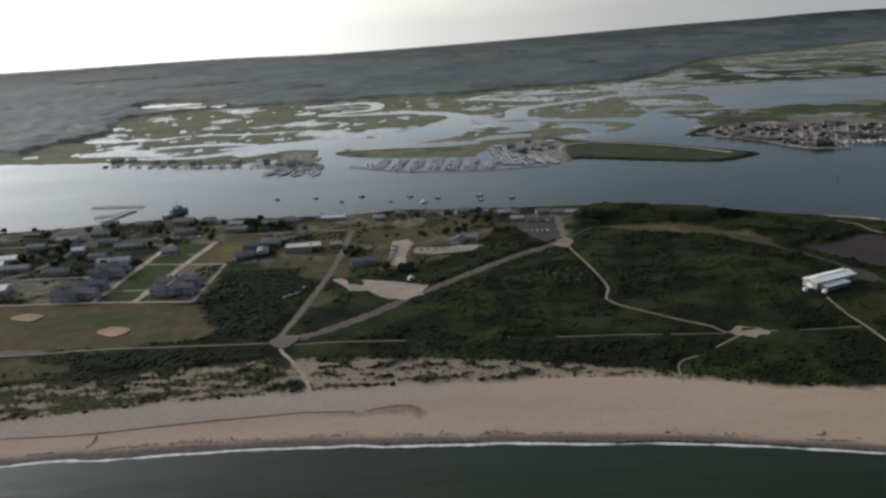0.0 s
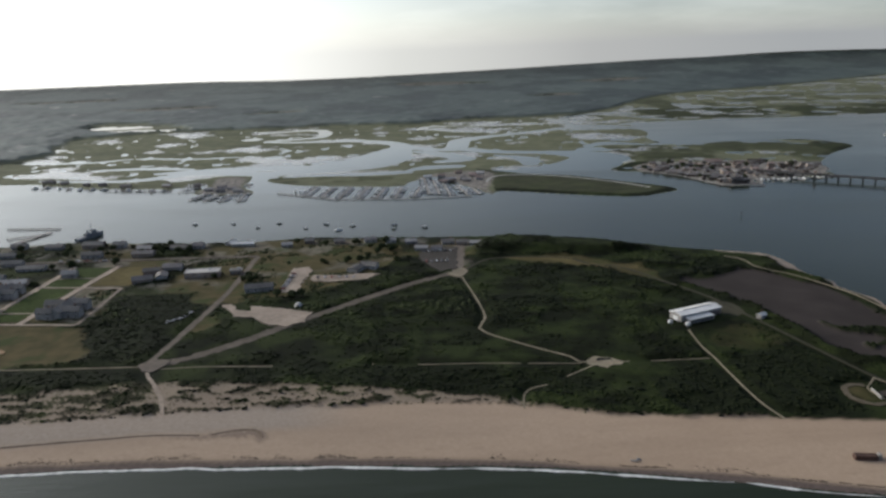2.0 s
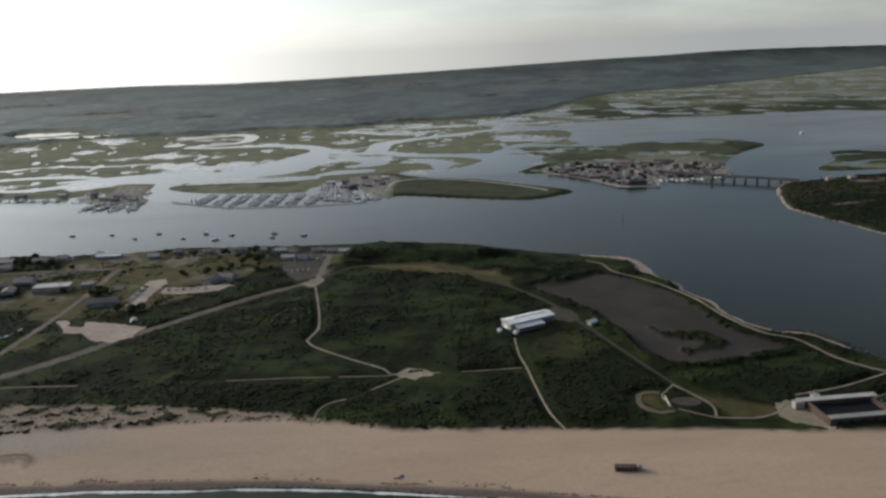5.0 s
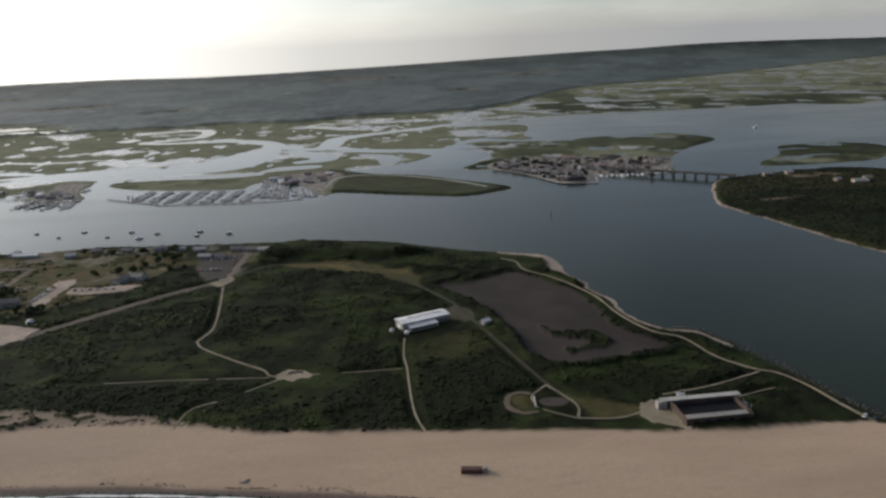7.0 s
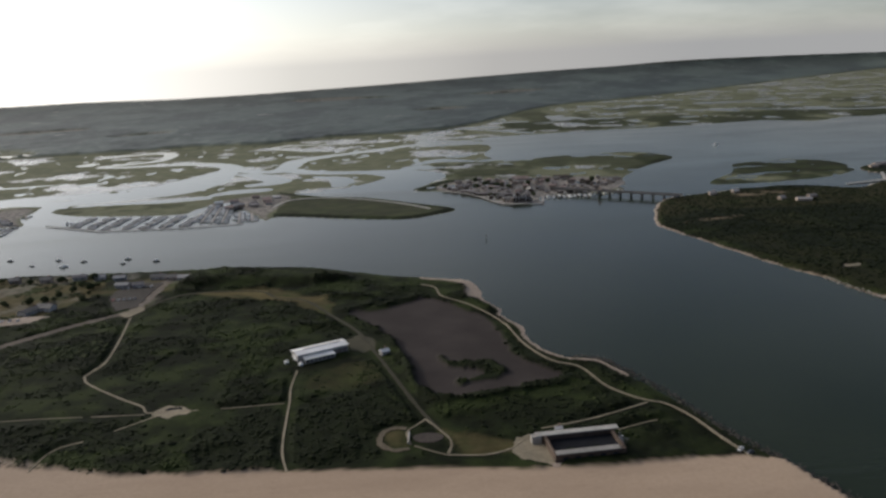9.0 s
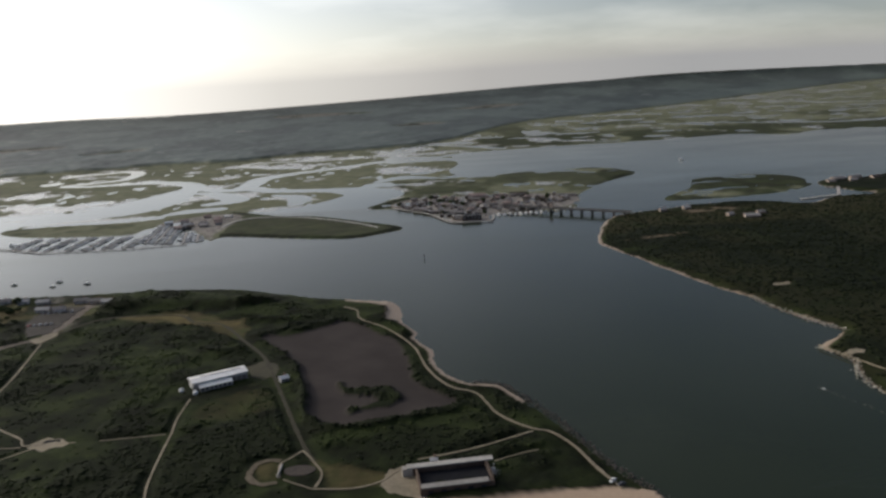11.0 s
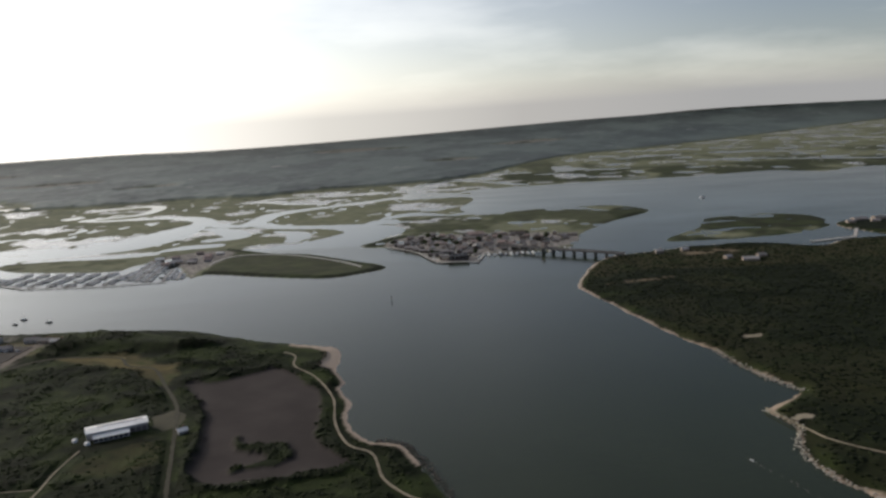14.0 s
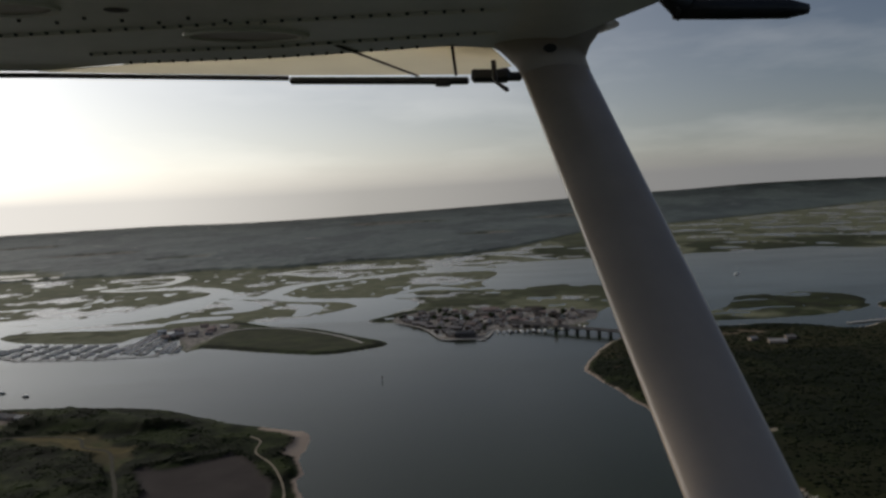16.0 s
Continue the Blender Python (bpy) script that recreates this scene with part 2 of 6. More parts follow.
M_ROOF2 = worn("weathered_light_roof", (0.42, 0.40, 0.38), 0.8, size=2)
M_ROOF3 = worn("brown_roof", (0.22, 0.13, 0.1), 0.85, size=2)
M_ROOF5 = worn("faded_grey_roof", (0.26, 0.235, 0.225), 0.85, size=2)
M_ROOF4 = worn("faded_pink_roof", (0.36, 0.27, 0.24), 0.85, size=2)
M_WALL = worn("pale_siding", (0.38, 0.36, 0.34), 0.8, size=2)
M_WALL2 = worn("tan_masonry", (0.34, 0.27, 0.22), 0.85, size=2)
M_DARKROOF = worn("black_membrane", (0.02, 0.021, 0.025), 0.9, size=3, spec=0.08)
M_TARRED = worn("tarred_masonry", (0.06, 0.046, 0.038), 0.9, size=2, spread=0.3)
M_GLASS = worn("dark_window", (0.03, 0.035, 0.04), 0.15, size=1, spec=0.6)
M_DOOR = worn("door_paint", (0.12, 0.1, 0.09), 0.6)
M_WOOD = worn("grey_dock_timber", (0.4, 0.37, 0.34), 0.9, size=1)
M_RUST = worn("rusted_steel", (0.10, 0.055, 0.04), 0.85, size=1, spread=0.35)
M_CONC = worn("concrete", (0.36, 0.34, 0.31), 0.9, size=2)
M_ROCK = worn("jetty_rock", (0.085, 0.072, 0.06), 0.9, size=2, spread=0.4, bump=0.2)
M_ROCK2 = worn("pale_shore_rock", (0.4, 0.36, 0.3), 0.9, size=2, spread=0.35, bump=0.2)
M_HULL = worn("white_gelcoat", (0.82, 0.82, 0.8), 0.45, size=2, spread=0.08)
M_HULLD = worn("dark_hull_paint", (0.08, 0.09, 0.1), 0.5, size=2)
M_NAVY = worn("ship_grey", (0.36, 0.37, 0.38), 0.6, size=3)
M_MAST = worn("aluminium_mast", (0.5, 0.5, 0.5), 0.4, 0.6)
M_CANVAS = worn("blue_canvas", (0.05, 0.09, 0.18), 0.85)


def leaf_material(name, colour, tones=(0.95, 1.2, 1.55)):
    m = Mat(name, 0.88, spec=0.06)
    # clump tones vary, and are lifted to offset the shaded sides in view
    tone = m.ramp(m.island(), *zip((0.0, 0.75, 1.0), tones))
    m.color(m.mix(1.0, colour(m), tone, "MULTIPLY"))
    return m.m


def tree_colour(m):
    c = m.mix(m.ramp(m.noise(5, 3), (0.35, 0.0), (0.65, 1.0)), (0.026, 0.035, 0.016), (0.05, 0.06, 0.027))
    return m.mix(1.0, c, m.ramp(m.noise(1.0, 4), (0.3, 0.7), (0.7, 1.25)), "MULTIPLY")


M_LEAF = leaf_material("scrub_leaves", scrub_colour)
M_LEAF2 = leaf_material("tree_leaves", tree_colour)
M_DARK_SCRUB = leaf_material("dark_scrub_leaves", dark_scrub_colour, (0.95, 1.1, 1.25))
M_BARK = worn("bark", (0.09, 0.07, 0.055), 0.95)


# ---- small mesh tools ----
def mesh_of(name, verts, faces, mat, smooth=False):
    me = bpy.data.meshes.new(name)
    me.from_pydata([tuple(v) for v in verts], [], [tuple(f) for f in faces])
    me.materials.append(mat)
    if smooth:
        me.shade_smooth()
    me.update()
    return me


def from_bm(name, bm, mat, smooth=False):
    me = bpy.data.meshes.new(name)
    bm.to_mesh(me)
    bm.free()
    me.materials.append(mat)
    if smooth:
        me.shade_smooth()
    return me


def part(name, data, parent, label="", m=None):
    ob = new(name, data)
    ob.parent = parent
    if m is not None:
        ob.matrix_basis = m
    return tagged(ob, label) if label else ob


def box(sx, sy, sz, base=True, bevel=0.0, at=(0, 0, 0)):
    bm = bmesh.new()
    bmesh.ops.create_cube(bm, size=1.0)
    for v in bm.verts:
        v.co = Vector((v.co.x * sx + at[0], v.co.y * sy + at[1], (v.co.z + (0.5 if base else 0)) * sz + at[2]))
    if bevel:
        bmesh.ops.bevel(bm, geom=bm.edges[:], offset=bevel, segments=1, affect="EDGES")
    return bm


def join(*bms):
    out = bms[0]
    for b in bms[1:]:
        me = bpy.data.meshes.new("t")
        b.to_mesh(me)
        b.free()
        out.from_mesh(me)
        bpy.data.meshes.remove(me)
    return out


def tube(r0, r1, h, n=8, at=(0, 0, 0)):
    bm = bmesh.new()
    bmesh.ops.create_cone(bm, cap_ends=True, segments=n, radius1=r0, radius2=r1, depth=h)
    bmesh.ops.translate(bm, verts=bm.verts, vec=(at[0], at[1], at[2] + h / 2))
    return bm


# ---- the plan: curves through a few control points ----
def curve(pts, closed=False, step=6.0):
    """A smooth polyline through the points (Catmull-Rom)."""
    p = np.array(pts, float)
    n = len(p)
    out = []
    for i in range(n if closed else n - 1):
        a, b, c, d = (p[(i + k) % n] if closed else p[min(max(i + k, 0), n - 1)] for k in (-1, 0, 1, 2))
        m = max(2, int(np.linalg.norm(c - b) / step))
        t = np.linspace(0, 1, m, endpoint=False)[:, None]
        out.append(0.5 * (2 * b + (c - a) * t + (2 * a - 5 * b + 4 * c - d) * t**2 + (3 * b - 3 * c + d - a) * t**3))
    return np.concatenate(out + ([] if closed else [p[-1:]]))


def seg_dist(x, y, line, closed):
    """The distance to a polyline, for arrays of places."""
    best = np.full(x.shape, 1e9)
    ends = np.roll(line, -1, 0) if closed else line[1:]
    for (ax, ay), (bx, by) in zip(line if closed else line[:-1], ends):
        dx, dy = bx - ax, by - ay
        t = np.clip(((x - ax) * dx + (y - ay) * dy) / (dx * dx + dy * dy + 1e-9), 0, 1)
        np.minimum(best, (x - ax - t * dx) ** 2 + (y - ay - t * dy) ** 2, out=best)
    return np.sqrt(best)


def inside(x, y, line):
    hit = np.zeros(x.shape, bool)
    for (ax, ay), (bx, by) in zip(line, np.roll(line, -1, 0)):
        if ay != by:
            hit ^= ((ay > y) != (by > y)) & (x < (bx - ax) * (y - ay) / (by - ay) + ax)
    return hit


def signed(x, y, pts, step=8.0, margin=60.0, straight=False):
    """How far inside (plus) or outside (minus) the closed curve each place lies; -margin and less further off."""
    line = np.array(pts, float) if straight else curve(pts, True, step)
    out = np.full(x.shape, -margin)
    lo, hi = line.min(0) - margin, line.max(0) + margin
    k = (x > lo[0]) & (x < hi[0]) & (y > lo[1]) & (y < hi[1])
    if k.any():
        d = seg_dist(x[k], y[k], line, True)
        out[k] = np.where(inside(x[k], y[k], line), d, -d)
    return out


def near(x, y, pts, margin=60.0, step=8.0):
    line = curve(pts, False, step)
    out = np.full(x.shape, margin)
    lo, hi = line.min(0) - margin, line.max(0) + margin
    k = (x > lo[0]) & (x < hi[0]) & (y > lo[1]) & (y < hi[1])
    if k.any():
        out[k] = seg_dist(x[k], y[k], line, False)
    return out


LATTICE = np.random.RandomState(7).rand(256, 256)


def value_noise(x, y):
    xi, yi = np.floor(x).astype(int), np.floor(y).astype(int)
    u, v = x - xi, y - yi
    u, v = u * u * (3 - 2 * u), v * v * (3 - 2 * v)
    g = lambda i, j: LATTICE[(xi + i) % 256, (yi + j) % 256]
    return (g(0, 0) * (1 - u) + g(1, 0) * u) * (1 - v) + (g(0, 1) * (1 - u) + g(1, 1) * u) * v


def fbm(x, y, size, octaves=4):
    out, amp, tot = 0, 1.0, 0.0
    for o in range(octaves):
        out = out + amp * value_noise(x / size * 2**o + 17.3 * o, y / size * 2**o + 5.1 * o)
        tot, amp = tot + amp, amp * 0.5
    return out / tot


def step01(a, b, v):
    t = np.clip((v - a) / (b - a), 0, 1)
    return t * t * (3 - 2 * t)


# shores
PENINSULA = [(-1500, 290), (-900, 302), (-400, 312), (-202, 316), (-100, 321), (0, 318), (100, 310), (180, 295), (300, 264), (400, 246), (470, 236), (506, 242), (498, 282), (484, 322),
             (474, 350), (464, 390), (457, 414), (447, 441), (438, 460), (424, 464), (410, 480), (402, 508), (403, 532), (395, 566), (395, 583), (386, 611), (389, 640), (381, 663), (354, 680),
             (296, 708), (237, 745), (175, 760), (44, 771), (-34, 776), (-124, 767), (-217, 776), (-290, 783), (-345, 774), (-436, 759), (-900, 742), (-1500, 730)]
MARINA_ISLE = [(-160, 1172), (-122, 1118), (-60, 1092), (40, 1074), (62, 1110), (96, 1150), (118, 1110), (140, 1050), (166, 1000), (182, 1018), (265, 982), (337, 955), (380, 972), (414, 1010), (361, 1072), (294, 1136), (233, 1163), (190, 1200), (131, 1228), (26, 1184), (-86, 1184)]
DOCK_ISLE = [(-236, 1058), (-230, 1110), (-236, 1180), (-205, 1196), (-180, 1176), (-176, 1120), (-168, 1090), (-150, 1050), (-190, 1044)]
TOWN_ISLE = [(366, 1172), (408, 1148), (450, 1100), (478, 1022), (527, 1014), (540, 1062), (590, 1066), (640, 1060), (676, 1102), (705, 1194), (775, 1296), (868, 1404), (820, 1500), (674, 1496), (575, 1462), (540, 1560), (575, 1700), (570, 1880), (480, 1950), (380, 1850), (380, 1600), (430, 1450), (420, 1330), (400, 1240)]
FAR_ISLE = [(802, 1098), (880, 1190), (921, 1272), (978, 1290), (1041, 1297), (1085, 1254), (1078, 1174), (1016, 1112), (932, 1085), (846, 1080)]
EAST_LAND = [(646, 906), (625, 836), (639, 771), (655, 694), (668, 641), (683, 600), (687, 566), (697, 530), (706, 508), (669, 478), (676, 452), (664, 425), (662, 398), (672, 365), (700, 300), (760, 200), (1200, -60), (1900, -300), (3000, -500), (3000, 1100),
             (1900, 1250), (1500, 1290), (1259, 1226), (1180, 1194), (1105, 1186), (1070, 1140), (1082, 1080), (1097, 1046), (1022, 1033), (971, 1002), (912, 1042), (830, 1043), (775, 1024), (706, 1004), (670, 960)]
MAINLAND = [(-3600, 1500), (-1600, 1330), (-900, 1235), (-666, 1196), (-571, 1176), (-481, 1162), (-377, 1112), (-271, 1104), (-214, 1150), (-120, 1194), (60, 1208), (250, 1205), (330, 1200), (400, 1300), (520, 1500), (560, 1800), (577, 1900), (833, 1955), (1017, 1963), (1205, 1989), (1376, 2029),
            (1471, 1945), (1609, 2022), (1786, 2005), (2600, 2050), (4200, 2100), (7000, 3000), (12000, 9000), (9000, 14500), (3395, 9839), (1676, 7833), (634, 6400), (-612, 5050), (-1400, 5000), (-2324, 4350), (-4000, 3600), (-5000, 2500)]
WOODS = [(-3600, 1620), (-1600, 1450), (-900, 1300), (-690, 1262), (-655, 1378), (-660, 1642), (-620, 1860), (-466, 1925), (-278, 1950), (-103, 2005), (53, 1985), (182, 2075), (401, 2130), (613, 2295), (992, 2939), (1476, 3295), (2066, 3800), (2926, 4575), (4277, 5688), (8000, 8500), (12000, 9500),
         (9000, 14500), (3395, 9839), (1676, 7833), (634, 6400), (-612, 5050), (-1400, 5000), (-2324, 4350), (-4000, 3600), (-5000, 2500)]
# tidal creeks: control points and width
CREEKS = [
    ([(-163, 1150), (-160, 1205), (-95, 1258), (-25, 1300), (12, 1385), (30, 1465), (44, 1535), (25, 1592), (-28, 1640), (-107, 1658), (-179, 1650), (-241, 1672), (-198, 1702), (-139, 1742), (-138, 1850), (-174, 1896), (-218, 1880), (-289, 1860)],
           (20, 44, 84, 108, 105, 75, 46, 40, 38, 30, 24, 18, 20, 24, 28, 30, 22, 12)),
    ([(-500, 1200), (-360, 1185), (-280, 1244), (-170, 1222)], (10, 16, 34, 44)),
]
CREEKS += [
    ([(44, 1530), (107, 1475), (146, 1495), (164, 1610), (216, 1672), (249, 1692), (291, 1723), (396, 1799), (474, 1845), (536, 1826), (600, 1760)], (34, 36, 42, 44, 34, 28, 26, 26, 26, 36, 60)),
    ([(146, 1492), (198, 1437), (249, 1412), (290, 1402), (335, 1385), (385, 1325), (350, 1262), (310, 1225), (335, 1185)], (42, 40, 36, 36, 70, 105, 90, 66, 60)),
    ([(310, 1225), (270, 1216), (240, 1214)], (50, 30, 16)),
]
CREEKS += [
    ([(474, 1845), (441, 1942), (473, 2085), (535, 2162), (618, 2119), (720, 1985)], (24, 24, 22, 22, 26, 46)),
    ([(249, 1760), (173, 1793), (128, 1835), (88, 1887), (125, 1929), (225, 1930), (300, 2040), (346, 2060)], (8, 12, 14, 16, 14, 10, 8, 6)),
    ([(393, 1471), (444, 1512), (500, 1482)], (16, 42, 16)),
    ([(517, 1472), (560, 1488), (612, 1460)], (16, 40, 18)),
    ([(59, 1225), (92, 1248), (136, 1256)], (10, 38, 26)),
    ([(-70, 1199), (0, 1205), (60, 1216)], (6, 9, 9)),
]
CREEKS += [
    ([(66, 1455), (112, 1418), (150, 1340), (110, 1310)], (16, 46, 44, 20)),
    ([(212, 1372), (255, 1332), (256, 1258)], (14, 40, 24)),
    ([(-640, 1420), (-520, 1400), (-430, 1440), (-330, 1420), (-230, 1440)], (16, 12, 10, 12, 8)),
    ([(895, 1228), (930, 1240), (965, 1238)], (6, 18, 6)),
    ([(890, 1158), (930, 1168), (970, 1162)], (6, 16, 6)),
    ([(835, 1122), (860, 1136), (890, 1132)], (5, 12, 5)),
    ([(1010, 1150), (1040, 1158)], (8, 10)),
    ([(-340, 1250), (-240, 1275), (-130, 1285)], (16, 46, 50)),
]
CREEKS += [
    ([(-460, 1300), (-380, 1310), (-300, 1290)], (8, 26, 14)),
    ([(1500, 2450), (1700, 2300), (1900, 2250), (2400, 2400)], (50, 60, 90, 60)),
]
# mudflat basin, clearings and fields on the peninsula
MUD = [(277, 589), (298, 590), (317, 600), (340, 614), (361, 588), (382, 540), (388, 474), (410, 436), (390, 428), (365, 420), (335, 417), (320, 436), (316, 485), (299, 544)]
HEDGES = [[(284, 590), (299, 550), (315, 488), (319, 440), (330, 414), (362, 413), (412, 428)], [(273, 594), (282, 598), (293, 605), (299, 615)], [(299, 597), (315, 610), (337, 620)], [(236, 569), (253, 560), (267, 564)],
          [(208, 634), (228, 627), (242, 629)], [(250, 634), (270, 634), (292, 628)], [(126, 680), (162, 676), (202, 677)]]
MUD_ISLET = [(338, 482), (346, 470), (372, 467), (372, 440), (348, 433), (343, 438), (360, 447), (358, 457), (340, 460)]
TOWNLAND = [(-1500, 500), (-330, 530), (-175, 528), (-174, 590), (-100, 592), (-92, 620), (10, 655), (66, 690), (100, 640), (112, 660), (118, 735), (80, 762), (-124, 762), (-290, 776), (-436, 752), (-900, 735), (-1500, 720)]
FIELDS = [[(-330, 528), (-182, 517), (-160, 485), (-158, 449), (-330, 449)], [(-95, 560), (-30, 578), (5, 602), (30, 640), (50, 690), (30, 750), (-110, 745), (-110, 600)],
          [(-88, 500), (-76, 512), (-80, 535), (-90, 530)], [(270, 436), (300, 450), (292, 478), (262, 470), (250, 440)], [(327, 374), (348, 362), (361, 355), (359, 347), (335, 347), (332, 360)], [(296, 372), (304, 378), (307, 360), (299, 360)],
          [(144, 666), (179, 672), (206, 672), (243, 638), (256, 634), (266, 587), (258, 587), (227, 624), (199, 640)], [(-400, 446), (-240, 428), (-230, 405), (-400, 380)]]
CLEARINGS = [[(-40, 4330), (200, 4420), (460, 4260), (280, 4080), (30, 3990)], [(-430, 2390), (-360, 2500), (-290, 2510), (-300, 2420)], [(-760, 2180), (-600, 2130), (-480, 1960), (-620, 1920), (-760, 2020)], [(900, 4200), (1200, 4500), (1300, 4300), (1000, 4050)],
             [(-900, 2700), (-700, 2820), (-600, 2720), (-800, 2620)], [(500, 3050), (640, 3150), (700, 3040), (560, 2980)], [(-1500, 3200), (-1200, 3350), (-1150, 3250), (-1400, 3120)]]
DARK_STANDS = [[(-170, 495), (-170, 580), (-108, 580), (-104, 460), (-122, 446), (-156, 452)], [(-420, 432), (-240, 432), (-110, 433), (-100, 420), (-200, 408), (-420, 395)], [(-60, 430), (60, 424), (150, 415), (165, 380), (110, 384), (0, 410)],
          [(200, 400), (240, 420), (240, 350), (200, 355)], [(250, 420), (300, 430), (300, 345), (252, 350)], [(300, 440), (310, 415), (400, 420), (420, 432), (330, 412), (312, 430)]]
SCARP_X, SCARP_Y = (-1500, -420, -214, -173, -143, -107, -71, -57, -20), (318, 334, 338, 339, 343, 347, 350.5, 350.5, 352)
EYE_C, EYE_H = (290.0, -10.0), 193.0


def sheet(dist):
    """Distance over the sheet and its rise, for true distances from the middle of the flight: far land is drawn in and lifted, so that it keeps its height against the horizon."""
    d = np.where(dist < 2200, dist, 2200 + 2500 * (1 - np.exp(-(dist - 2200) / 2500)))
    drop = EYE_H / np.maximum(dist, 1) + dist / (2 * 7.32e6)
    return d, np.where(dist < 2200, 0.0, EYE_H - d * drop - (EYE_H - 2200 * (EYE_H / 2200 + 2200 / (2 * 7.32e6))) * np.exp(-(dist - 2200) / 400.0))


def rings(angles, dists):
    a, r = np.meshgrid(angles, dists)
    return EYE_C[0] + r * np.sin(a), EYE_C[1] + r * np.cos(a), r, a


def ring_faces(nr, na, closed=True):
    i, j = np.meshgrid(np.arange(nr - 1), np.arange(na if closed else na - 1), indexing="ij")
    k = (j + 1) % na
    return np.stack([i * na + j, i * na + k, (i + 1) * na + k, (i + 1) * na + j], -1).reshape(-1, 4)


def grid_mesh(name, co, faces, mat, smooth=True):
    me = bpy.data.meshes.new(name)
    me.vertices.add(len(co))
    me.vertices.foreach_set("co", np.ascontiguousarray(co, np.float32).ravel())
    me.loops.add(faces.size)
    me.loops.foreach_set("vertex_index", np.ascontiguousarray(faces, np.int32).ravel())
    me.polygons.add(len(faces))
    me.polygons.foreach_set("loop_start", np.arange(0, faces.size, faces.shape[1], dtype=np.int32))
    me.materials.append(mat)
    me.update(calc_edges=True)
    if smooth:
        me.shade_smooth()
    return me


# paths and roads: name, control points, width, material
TRACKS = [
    ("road", [(-99, 441), (-78, 453), (-51, 478), (-26, 508), (0, 536), (30, 568), (62, 600), (98, 628)], 7.6, M_ROAD),
    ("road", [(98, 626), (101, 650), (104, 690), (106, 722)], 10, M_ROAD),
    ("road", [(-102, 445), (-97, 480), (-92, 520), (-87, 565), (-84, 608), (-82, 700)], 4.4, M_ROAD),
    ("path", [(-101, 440), (-95, 424), (-88, 412), (-78, 391), (-70, 368)], 5.0, M_LOT),
    ("path", [(-420, 436), (-267, 438), (-212, 442), (-166, 441), (-122, 440), (-102, 440)], 2.4, M_PATH),
    ("path", [(-100, 441), (-91, 436), (-64, 437), (-24, 434)], 2.2, M_PATH),
]
TRACKS += [
    ("path", [(36, 432), (69, 429), (102, 428), (136, 425), (161, 423)], 1.6, M_PATH),
    ("path", [(101, 622), (108, 565), (112, 517), (108, 497), (106, 490), (107, 487), (113, 476), (138, 451), (156, 435), (162, 425), (176, 425)], 2.9, M_PATH),
    ("path", [(180, 424), (209, 423), (240, 424)], 1.9, M_PATH),
    ("path", [(244, 474), (242, 445), (243, 424), (243, 401), (244, 365), (248, 343)], 2.2, M_PATH),
    ("path", [(119, 364), (121, 380), (126, 389), (136, 394)], 2.2, M_PATH),
    ("path", [(149, 404), (160, 413), (170, 421)], 1.7, M_PATH),
]
TRACKS += [
    ("path", [(104, 632), (134, 670), (195, 666), (215, 641), (240, 628), (263, 583), (283, 541), (294, 500), (306, 450), (318, 401), (326, 375)], 5.4, M_TRACK),
    ("path", [(327, 346), (346, 343), (360, 347), (368, 355), (380, 358)], 2.4, M_PATH),
    ("path", [(320, 388), (314, 381), (309, 375), (309, 367), (310, 360)], 2.0, M_PATH),
    ("path", [(320, 388), (326, 375), (331, 360), (328, 347)], 3.0, M_PATH),
    ("path", [(310, 360), (318, 353), (327, 346)], 1.7, M_PATH),
    ("path", [(309, 378), (304, 380), (297, 377), (294, 366), (297, 359), (302, 355), (309, 356)], 6.5, M_SANDY),
]
TRACKS += [
    ("path", [(339, 655), (350, 642), (353, 617), (373, 587), (391, 540), (397, 494), (408, 460), (423, 445), (431, 412), (445, 391), (455, 384), (463, 366), (468, 340), (474, 318)], 3.0, M_PATH),
    ("path", [(380, 366), (411, 373), (446, 387)], 2.4, M_PATH),
    ("path", [(419, 357), (440, 364), (462, 366)], 1.4, M_PATH),
    ("path", [(668, 478), (677, 445), (692, 417), (760, 360)], 2.2, M_PATH),
    ("path", [(167, 1086), (179, 1130), (207, 1149), (257, 1138), (306, 1104), (351, 1058), (380, 1016)], 3.6, M_ISLEROAD),
    ("pavement", [(-249, 530), (-245, 600), (-240, 680)], 4.5, M_LOT),
]
TRACKS += [
    ("pavement", [(-218, 527), (-210, 600), (-201, 680)], 5, M_LOT),
    ("pavement", [(-330, 531), (-249, 528), (-176, 521)], 2.6, M_LOT),
    ("pavement", [(-176, 521), (-175, 565), (-175, 609)], 2.4, M_LOT),
    ("pavement", [(-175, 609), (-200, 612), (-247, 618)], 2.4, M_LOT),
    ("pavement", [(-240, 642), (-225, 642), (-206, 641)], 2.0, M_LOT),
    ("pavement", [(-246, 552), (-230, 551), (-214, 550)], 2.0, M_LOT),
    ("pavement", [(-330, 590), (-290, 590), (-248, 588)], 3.0, M_LOT),
    ("road", [(-600, 690), (-400, 690), (-300, 697), (-160, 700), (-82, 700)], 6, M_ROAD),
    ("road", [(-420, 560), (-340, 600), (-320, 690)], 6, M_ROAD),
]
